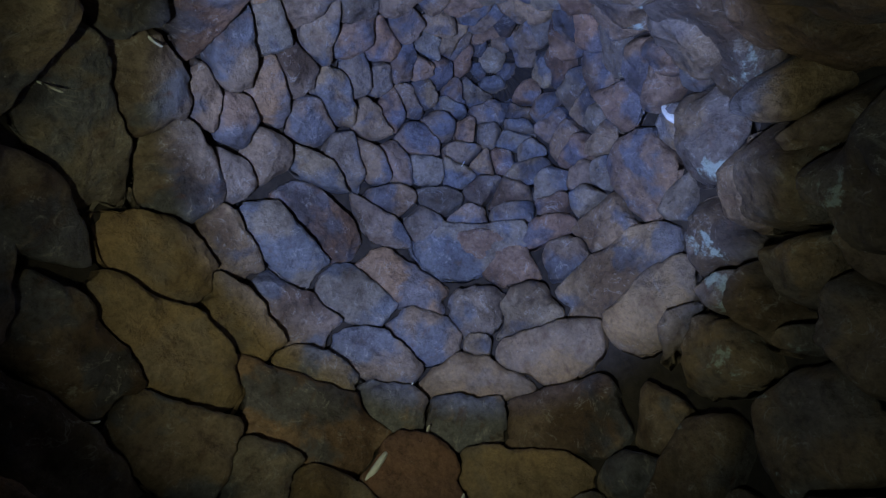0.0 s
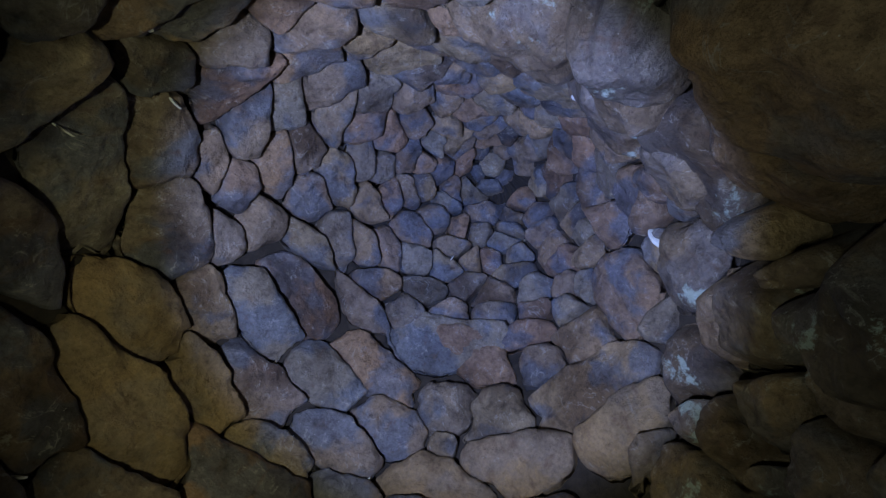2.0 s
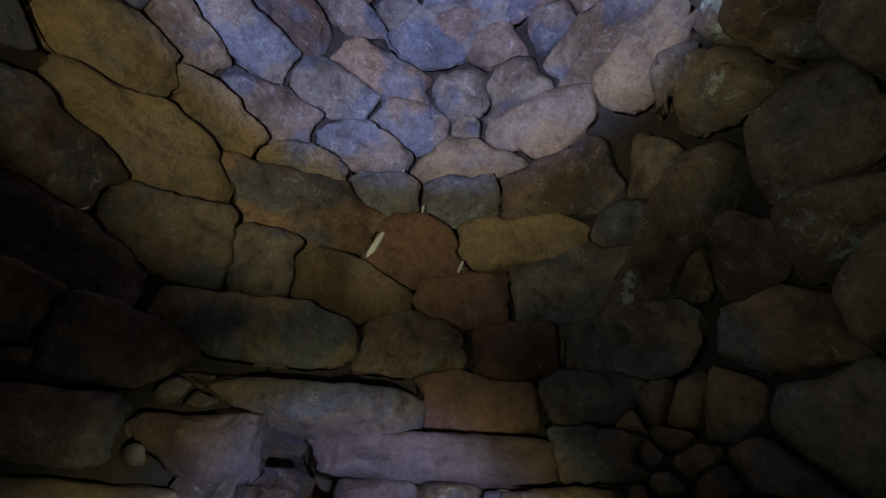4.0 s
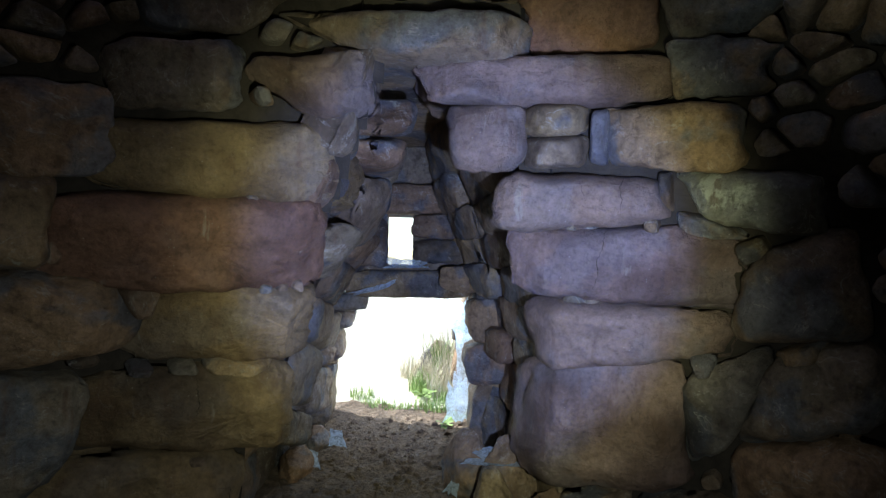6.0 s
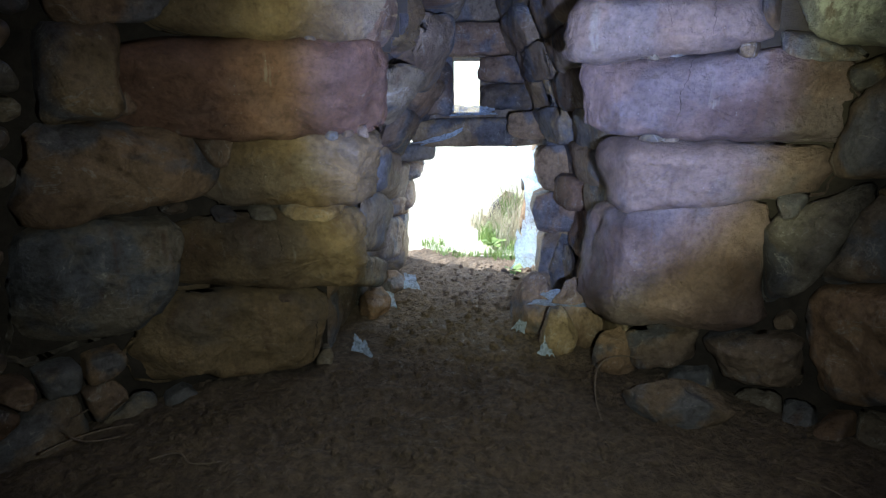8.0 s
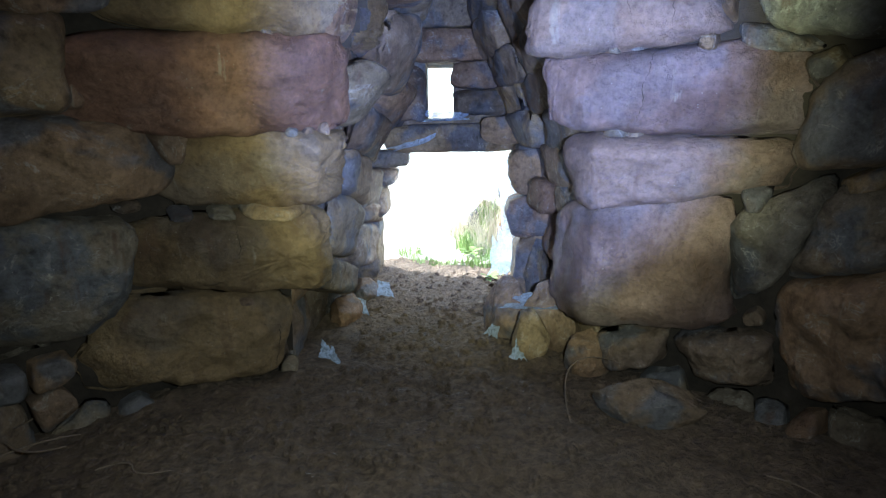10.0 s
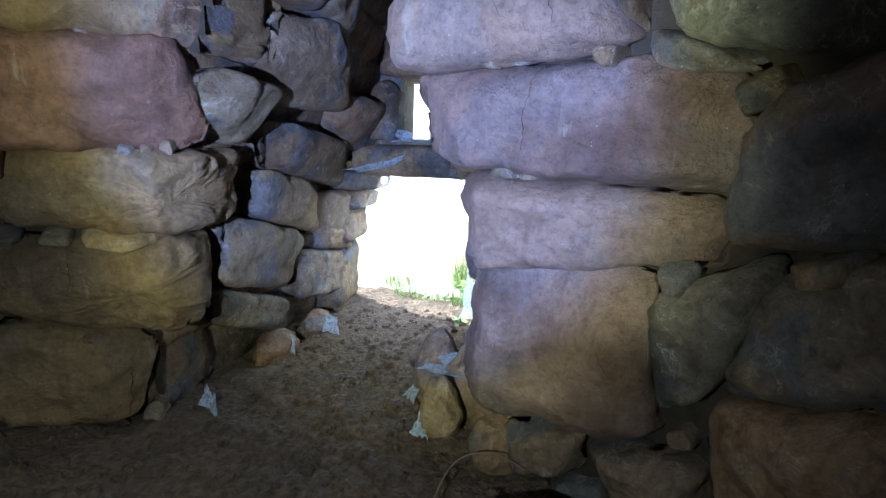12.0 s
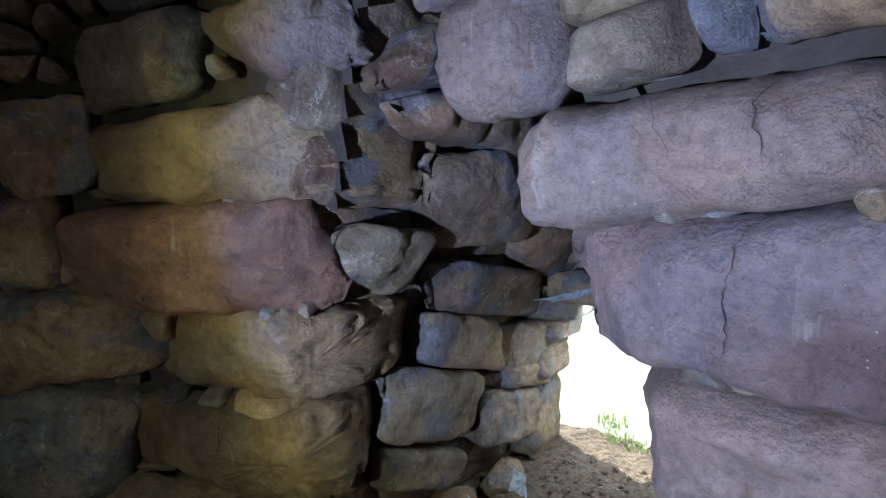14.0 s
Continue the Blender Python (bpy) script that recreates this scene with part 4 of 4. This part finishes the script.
# ---------------------------------------------------------------- outdoors
def ground_at(u, v):
    x, y = (u * 2 - 1) ** 3 * 400, 5.9 + v ** 3 * 600
    bank = 0.55 * max(0.0, min(1.0, (x - 0.25) / 1.2)) * math.exp(-((y - 7.3) / 1.3) ** 2)
    return Vector((x, y, -0.03 + bank + 0.3 * noise.noise(Vector((x * 0.05, y * 0.05, 3))) * min(1, (y - 5.9) / 20)))


tagged(mesh_object("ground", *grid_sheet(90, 70, ground_at), SOIL), "sunlit grassy ground outside the doorway", "ground", kind="structure")


def tuft(name, x, y, z, blades, height, spread, material, label, category, seed, width=0.006):
    """A tuft of bent tapered blades."""
    rng = random.Random(seed)
    verts, faces = [], []
    for _ in range(blades):
        a, r = rng.uniform(0, 6.283), spread * math.sqrt(rng.random())
        base = Vector((x + r * math.cos(a), y + r * math.sin(a), z - 0.02))
        tip_a, h = rng.uniform(0, 6.283), height * rng.uniform(0.5, 1.1)
        out = Vector((math.cos(tip_a), math.sin(tip_a), 0)) * h * rng.uniform(0.2, 0.8)
        side = Vector((-math.sin(tip_a), math.cos(tip_a), 0)) * width * rng.uniform(0.6, 1.3)
        k = len(verts)
        for t in (0.0, 0.35, 0.7, 1.0):
            p = base + out * t * t + Vector((0, 0, h * t * (1.15 - 0.3 * t)))
            w = side * (1.05 - t)
            verts += [p - w, p + w]
        faces += [(k + 2 * i, k + 2 * i + 1, k + 2 * i + 3, k + 2 * i + 2) for i in range(3)]
    return tagged(mesh_object(name, verts, faces, material), label, category)


def weed(x, y, z, leaves, size, seed, label):
    """A low weed: stems with broad pointed leaves."""
    rng = random.Random(seed)
    root = new("weed")
    root.location = (x, y, z)
    tagged(root, label, "plant", group="weeds by the doorway")
    for _ in range(leaves):
        a, lift, long = rng.uniform(0, 6.283), rng.uniform(0.2, 1.1), size * rng.uniform(0.5, 1.1)
        out = Vector((math.cos(a), math.sin(a), 0))
        side = Vector((-math.sin(a), math.cos(a), 0))
        verts, faces = [], []
        for t, w in ((0, 0.03), (0.3, 0.05), (0.5, 0.24), (0.7, 0.3), (0.88, 0.18), (1, 0.01)):
            c = out * long * t + Vector((0, 0, long * (lift * t - 0.5 * t * t)))
            verts += [c - side * long * w + Vector((0, 0, 0.12 * w * long)), c, c + side * long * w + Vector((0, 0, 0.12 * w * long))]
        for i in range(5):
            for j in (0, 1):
                k = i * 3 + j
                faces.append((k, k + 1, k + 4, k + 3))
        mesh_object("leaf", verts, faces, GRASS, root)
    return root


def rock(x, y, z, sx, sy, sz, seed, label, turn_by=0.0, name="loose_stone", group="fallen stones by the passage"):
    """A fallen stone: an uneven boulder with flattened sides, resting on the ground."""
    bm = bmesh.new()
    bmesh.ops.create_icosphere(bm, subdivisions=5, radius=1.0)
    off = Vector((seed * 7.1, seed * 3.3, seed * 1.7))
    rng = random.Random(seed)
    cuts = [(Vector((rng.uniform(-1, 1), rng.uniform(-1, 1), rng.uniform(-0.3, 1))).normalized(), rng.uniform(0.62, 0.85)) for _ in range(9)]
    for v in bm.verts:
        p = v.co.copy()
        for n, d in cuts:
            over = p.dot(n) - d
            if over > 0:
                p -= n * over * 0.85
        p *= 1 + 0.12 * noise.noise(p * 1.7 + off) + 0.05 * noise.noise(p * 5 + off) + 0.02 * noise.noise(p * 14 + off)
        v.co = Vector((p.x * sx, p.y * sy, max(p.z, -0.55) * sz))
    low = min(v.co.z for v in bm.verts)
    for v in bm.verts:
        v.co.z -= low
    me = bpy.data.meshes.new(name)
    bm.to_mesh(me)
    bm.free()
    me.materials.append(STONE)
    me.polygons.foreach_set("use_smooth", [True] * len(me.polygons))
    ob = new(name, me)
    ob.matrix_world = pose(x, y, z, 0, 0, turn_by)
    return tagged(ob, label, "stone", group=group)


def cobweb(label, corners, sag, seed):
    """A dusty sheet of web hung between four corners, with ragged edges."""
    n, verts, faces = 14, [], []
    a, b, c, d = (Vector(p) for p in corners)
    for j in range(n + 1):
        for i in range(n + 1):
            u, v = i / n, j / n
            ru = 0.5 + (u - 0.5) * (1 - 0.35 * math.sin(math.pi * v) * abs(noise.noise(Vector((v * 4, seed, 0.5)))) * 2)
            rv = 0.5 + (v - 0.5) * (1 - 0.35 * math.sin(math.pi * u) * abs(noise.noise(Vector((u * 4, seed, 9.5)))) * 2)
            p = a.lerp(b, ru).lerp(d.lerp(c, ru), rv)
            p.z -= sag * math.sin(math.pi * ru) * math.sin(math.pi * rv)
            verts.append(p + Vector((0, 0, 0.008 * noise.noise(Vector((u * 6, v * 6, seed))))))
    for j in range(n):
        for i in range(n):
            k = j * (n + 1) + i
            faces.append((k, k + 1, k + n + 2, k + n + 1))
    return tagged(mesh_object("cobweb", verts, faces, WEB), label, "cobweb", group="cobwebs")


def twig(points, radius, label, name="twig"):
    """A thin crooked stick along a few points."""
    cu = bpy.data.curves.new(name, "CURVE")
    cu.dimensions, cu.bevel_depth, cu.bevel_resolution = "3D", radius, 2
    sp = cu.splines.new("NURBS")
    sp.points.add(len(points) - 1)
    for k, (pt, p) in enumerate(zip(sp.points, points)):
        pt.co, pt.radius = (*p, 1), 1.0 - 0.7 * k / len(points)
    sp.use_endpoint_u = True
    sp.order_u = 3
    ob = new(name, cu)
    me = bpy.data.meshes.new_from_object(ob.evaluated_get(bpy.context.evaluated_depsgraph_get()))
    bpy.data.objects.remove(ob)
    me.materials.clear()
    me.materials.append(TWIG)
    return tagged(new(name, me), label, "twig", group="dry twigs on the floor")


# chips packed into the joints between the big blocks
for k, (a, z, w, h) in enumerate(((19.4, 1.755, 0.05, 0.025), (21.2, 1.752, 0.035, 0.03), (24.3, 1.75, 0.05, 0.02), (32.6, 1.75, 0.04, 0.04), (22.0, 1.385, 0.06, 0.025), (24.4, 1.375, 0.04, 0.02), (-24.0, 1.405, 0.045, 0.03), (-21.6, 1.41, 0.04, 0.035), (-19.6, 1.415, 0.035, 0.03), (-31.0, 1.82, 0.05, 0.02), (-27.0, 1.83, 0.04, 0.02), (-37.5, 1.01, 0.06, 0.02), (-33.0, 1.01, 0.07, 0.025), (-30.5, 0.52, 0.06, 0.02))):
    chip_v, chip_f = stone_mesh(rounded([(-w, -h * 0.7), (-w * 0.6, h), (w * 0.8, h * 0.8), (w, -h)], 0.15), lambda x, y, d=0.0: chamber(radians(a) + x / wall_r(radians(a), z), z + y, d), (1, 1), 0.02, 0.1, 7.0, 0.02, 0.001, k * 3.1, (0.0, 0.0), 0.025)
    mesh_object("stone", chip_v, chip_f, STONE, wall_chamber)

# splits in the faces of the blocks
bpy.context.view_layer.update()
crack(R2, 0.003, 26.6, 1.76, 26.3, 1.66, 25.6, 1.55, 25.0, 1.42)
crack(R3, 0.002, 22.0, 2.04, 22.8, 1.94, 23.8, 1.83)
crack(R3, 0.003, 29.3, 2.04, 28.7, 1.94, 28.9, 1.8)
crack(L0, 0.003, -31.5, 0.97, -31.2, 0.87, -31.6, 0.78)
crack(LBASE, 0.004, -29.0, 0.40, -26.2, 0.36, -26.4, 0.2, -27.0, 0.1)
crack(RB, 0.002, 33.0, 0.80, 34.2, 0.68)


def flake(name, a, z, long, wide, lean=0.25, stand=0.05):
    """A pale chip of plaster or stone caught in a joint."""
    v, f = stone_mesh(rounded([(-wide * 0.8, -long), (wide * 0.5, -long * 0.8), (wide, long * 0.8), (0.0, long)], 0.2), lambda x, y, h=0.0: chamber(radians(a) + (x + lean * y) / wall_r(radians(a), z), z + y, h + stand), (1, 1), 0.015, 0.08, seed=a)
    return mesh_object(name, v, f, WHITE, wall_chamber)


flake("pale_flake", 1.5, 3.64, 0.12, 0.043)
for a, z, long, wide in ((173, 5.1, 0.07, 0.04), (152, 5.19, 0.05, 0.05), (118, 5.02, 0.13, 0.025), (-95, 4.35, 0.03, 0.02), (-109, 3.96, 0.03, 0.035), (-91.5, 3.81, 0.02, 0.015), (-46.2, 3.94, 0.018, 0.018)):
    flake("pale_flake", a, z, long, wide)
for a, z, long, wide in ((-43.3, 3.95, 0.012, 0.02), (-16, 4.22, 0.025, 0.015), (5.2, 4.22, 0.015, 0.02), (-21, 6.2, 0.01, 0.03), (4.1, 5.95, 0.03, 0.01), (-28, 3.58, 0.02, 0.015), (-47, 3.24, 0.02, 0.02), (20, 3.52, 0.05, 0.02), (11, 3.93, 0.02, 0.02)):
    flake("pale_flake", a, z, long, wide)

# fallen stones along the passage's foot
rock(0.33, 3.86, floor_z(0.33, 3.86) - 0.02, 0.19, 0.24, 0.28, 3, "rounded brown stone fallen at the foot of the passage wall", 20)
rock(0.42, 3.42, floor_z(0.42, 3.42) - 0.02, 0.13, 0.13, 0.2, 5, "dark fallen stone leaning on a larger one", 60)
rock(0.57, 3.62, floor_z(0.57, 3.62) - 0.02, 0.18, 0.2, 0.28, 8, "dark fallen stone wedged against the wall", 100)
rock(0.72, 3.22, floor_z(0.72, 3.22) - 0.02, 0.15, 0.13, 0.2, 12, "small dark stone under the overhanging block", 10)
rock(0.88, 2.66, floor_z(0.88, 2.66) - 0.02, 0.27, 0.13, 0.14, 14, "long pale stone lying on the earth floor", -8)
rock(-0.85, 4.75, floor_z(-0.85, 4.75) - 0.03, 0.12, 0.25, 0.12, 17, "low stone at the foot of the passage wall", 5)
rock(-0.92, 4.2, floor_z(-0.92, 4.2) - 0.03, 0.14, 0.3, 0.13, 19, "low stone at the foot of the passage wall", 0)
rock(0.62, 4.6, floor_z(0.62, 4.6) - 0.02, 0.16, 0.2, 0.36, 21, "reddish upright stone by the doorway", 30)
rock(0.62, 4.95, floor_z(0.62, 4.95) - 0.02, 0.13, 0.16, 0.42, 23, "reddish upright stone by the doorway", 80)
rock(0.30, 7.3, 0.02, 0.3, 0.25, 0.3, 31, "dark stone in the weeds outside the doorway", 15, group="stones outside")
rock(0.75, 6.5, 0.05, 0.35, 0.4, 0.55, 33, "sunlit stone beside the doorway outside", 15, group="stones outside")
rock(0.70, 6.45, 0.62, 0.3, 0.3, 0.4, 35, "sunlit stone beside the doorway outside", 70, group="stones outside")

# cobwebs catching the daylight
cobweb("pale dusty cobweb between a fallen stone and the wall", [(0.22, 3.62, 0.24), (0.62, 3.40, 0.3), (0.66, 3.55, 0.36), (0.36, 3.80, 0.3)], 0.03, 1)
cobweb("bluish cobweb at the foot of a fallen stone", [(0.13, 3.72, 0.02), (0.22, 3.62, 0.02), (0.26, 3.70, 0.14), (0.24, 3.74, 0.15)], 0.0, 2)
cobweb("bluish cobweb at the foot of a fallen stone", [(0.26, 3.32, 0.01), (0.38, 3.28, 0.01), (0.36, 3.34, 0.17), (0.33, 3.35, 0.17)], 0.0, 3)
cobweb("bluish cobweb at the foot of the passage wall", [(-0.74, 4.6, 0.02), (-0.58, 4.56, 0.02), (-0.64, 4.66, 0.13), (-0.74, 4.68, 0.14)], 0.0, 4)
cobweb("bluish cobweb at the foot of the passage wall", [(-0.88, 4.22, 0.02), (-0.72, 4.1, 0.02), (-0.76, 4.2, 0.12), (-0.86, 4.26, 0.12)], 0.0, 5)
cobweb("grey cobweb at the foot of a big block", [(-0.92, 3.3, 0.0), (-0.74, 3.24, 0.0), (-0.82, 3.34, 0.09), (-0.9, 3.38, 0.12)], 0.02, 6)
cobweb("dusty cobweb on the sill of the slit", [(-0.36, 5.04, 1.47), (0.08, 5.02, 1.48), (0.05, 5.1, 1.56), (-0.32, 5.12, 1.57)], 0.03, 7)
cobweb("dusty cobweb across the underside of the lintel", [(-0.66, 4.8, 1.25), (-0.2, 5.0, 1.38), (-0.1, 5.05, 1.36), (-0.6, 5.0, 1.22)], 0.03, 8)
cobweb("torn cobweb down the sunlit jamb", [(0.34, 5.45, 1.18), (0.53, 5.4, 1.15), (0.53, 5.45, 0.3), (0.40, 5.55, 0.2)], 0.0, 9)
cobweb("torn cobweb in front of the doorway's jamb", [(0.34, 5.3, 0.5), (0.46, 5.25, 0.48), (0.5, 5.3, 0.1), (0.3, 5.35, 0.08)], 0.0, 10)

cobweb("torn cobweb hanging from the lintel's corner", [(0.12, 5.3, 1.2), (0.5, 5.3, 1.2), (0.5, 5.35, 0.75), (0.4, 5.4, 0.7)], 0.0, 11)
cobweb("torn cobweb by the doorway's foot", [(0.28, 5.25, 0.42), (0.5, 5.2, 0.4), (0.52, 5.1, 0.05), (0.22, 5.15, 0.03)], 0.0, 12)

# dry twigs
twig([(-2.35, 2.3, 0.03), (-2.1, 2.32, 0.09), (-1.9, 2.2, 0.05), (-1.75, 2.26, 0.07)], 0.008, "dry crooked twig lying on the earth floor")
twig([(-2.2, 2.45, 0.02), (-2.05, 2.3, 0.1), (-1.95, 2.35, 0.15)], 0.006, "dry crooked twig lying on the earth floor")
twig([(-2.05, 2.15, 0.04), (-1.95, 2.3, 0.07), (-1.8, 2.42, 0.03)], 0.007, "dry crooked twig lying on the earth floor")
twig([(-1.55, 2.15, 0.03), (-1.42, 2.2, 0.06), (-1.36, 2.1, 0.03), (-1.22, 2.14, 0.04)], 0.005, "thin dry twig lying on the earth floor")
twig([(0.50, 2.55, 0.03), (0.5, 2.75, 0.05), (0.56, 2.95, 0.16), (0.74, 2.98, 0.19), (0.86, 2.95, 0.14)], 0.005, "thin pale stem arching beside a long stone")
twig([(1.2, 2.15, 0.03), (1.28, 2.08, 0.05), (1.34, 2.0, 0.03)], 0.004, "thin dry twig lying on the earth floor")

# plants in the sun outside
for k, (px_, py_, h) in enumerate(((-0.45, 5.95, 0.12), (-0.2, 5.85, 0.09), (0.05, 5.9, 0.12), (0.22, 5.75, 0.14), (0.34, 6.1, 0.2), (-0.6, 6.3, 0.16), (0.12, 6.4, 0.2))):
    tuft("grass_tuft", px_, py_, 0.0, 70, h, 0.14, GRASS, "short green grass tuft on the sunlit threshold", "grass", 40 + k)
weed(0.26, 5.15, 0.02, 22, 0.11, 1, "bright green leafy weed at the doorway")
weed(0.40, 5.3, 0.03, 16, 0.09, 2, "bright green leafy weed at the doorway")
weed(0.10, 6.2, 0.02, 18, 0.14, 3, "green leafy weed outside the doorway")
for k, (px_, py_, pz_, h, s) in enumerate(((0.30, 6.4, 0.0, 0.62, 0.16), (0.12, 6.9, 0.0, 0.55, 0.2), (0.5, 6.8, 0.15, 0.85, 0.2), (0.32, 7.3, 0.1, 0.7, 0.22), (0.7, 7.2, 0.35, 0.8, 0.2), (0.0, 7.4, 0.0, 0.4, 0.2))):
    tuft("dry_weed", px_, py_, pz_, 150, h, s, DRY, "tangled dry straw-coloured weed on the bank outside", "weed", 60 + k, 0.005)
tuft("green_weed", 0.12, 6.6, 0.0, 140, 0.32, 0.2, GRASS, "low green weed on the bank outside", "weed", 73, 0.009)
tuft("green_weed", 0.4, 7.0, 0.15, 120, 0.55, 0.2, GRASS, "tall green weed on the bank outside", "weed", 71, 0.008)

# clods and crumbs on the floor
def clods():
    rng = random.Random(21)
    verts, faces = [], []
    for _ in range(4600):
        x, y = rng.uniform(-2.0, 1.6), rng.uniform(1.2, 5.4)
        if y > 3.1 and not -0.75 < x < 0.55:
            continue
        s = 0.005 + 0.028 * rng.random() ** 4
        z = floor_z(x, y) + s * 0.3
        k, ring = len(verts), []
        for i in range(6):
            a = i * 1.0472 + rng.uniform(-0.3, 0.3)
            ring.append((x + s * rng.uniform(0.7, 1.3) * math.cos(a), y + s * rng.uniform(0.7, 1.3) * math.sin(a)))
        verts += [(px, py, z - s) for px, py in ring] + [(x + (px - x) * 0.8, y + (py - y) * 0.8, z + s * rng.uniform(0.1, 0.5)) for px, py in ring] + [(x, y, z + s * 0.7)]
        faces += [(k + i, k + (i + 1) % 6, k + 6 + (i + 1) % 6, k + 6 + i) for i in range(6)] + [(k + 6 + i, k + 6 + (i + 1) % 6, k + 12) for i in range(6)]
    return tagged(mesh_object("earth_clods", verts, faces, DIRT, smooth=False), "crumbs and clods of dark earth on the floor", "soil", kind="stuff")


clods()
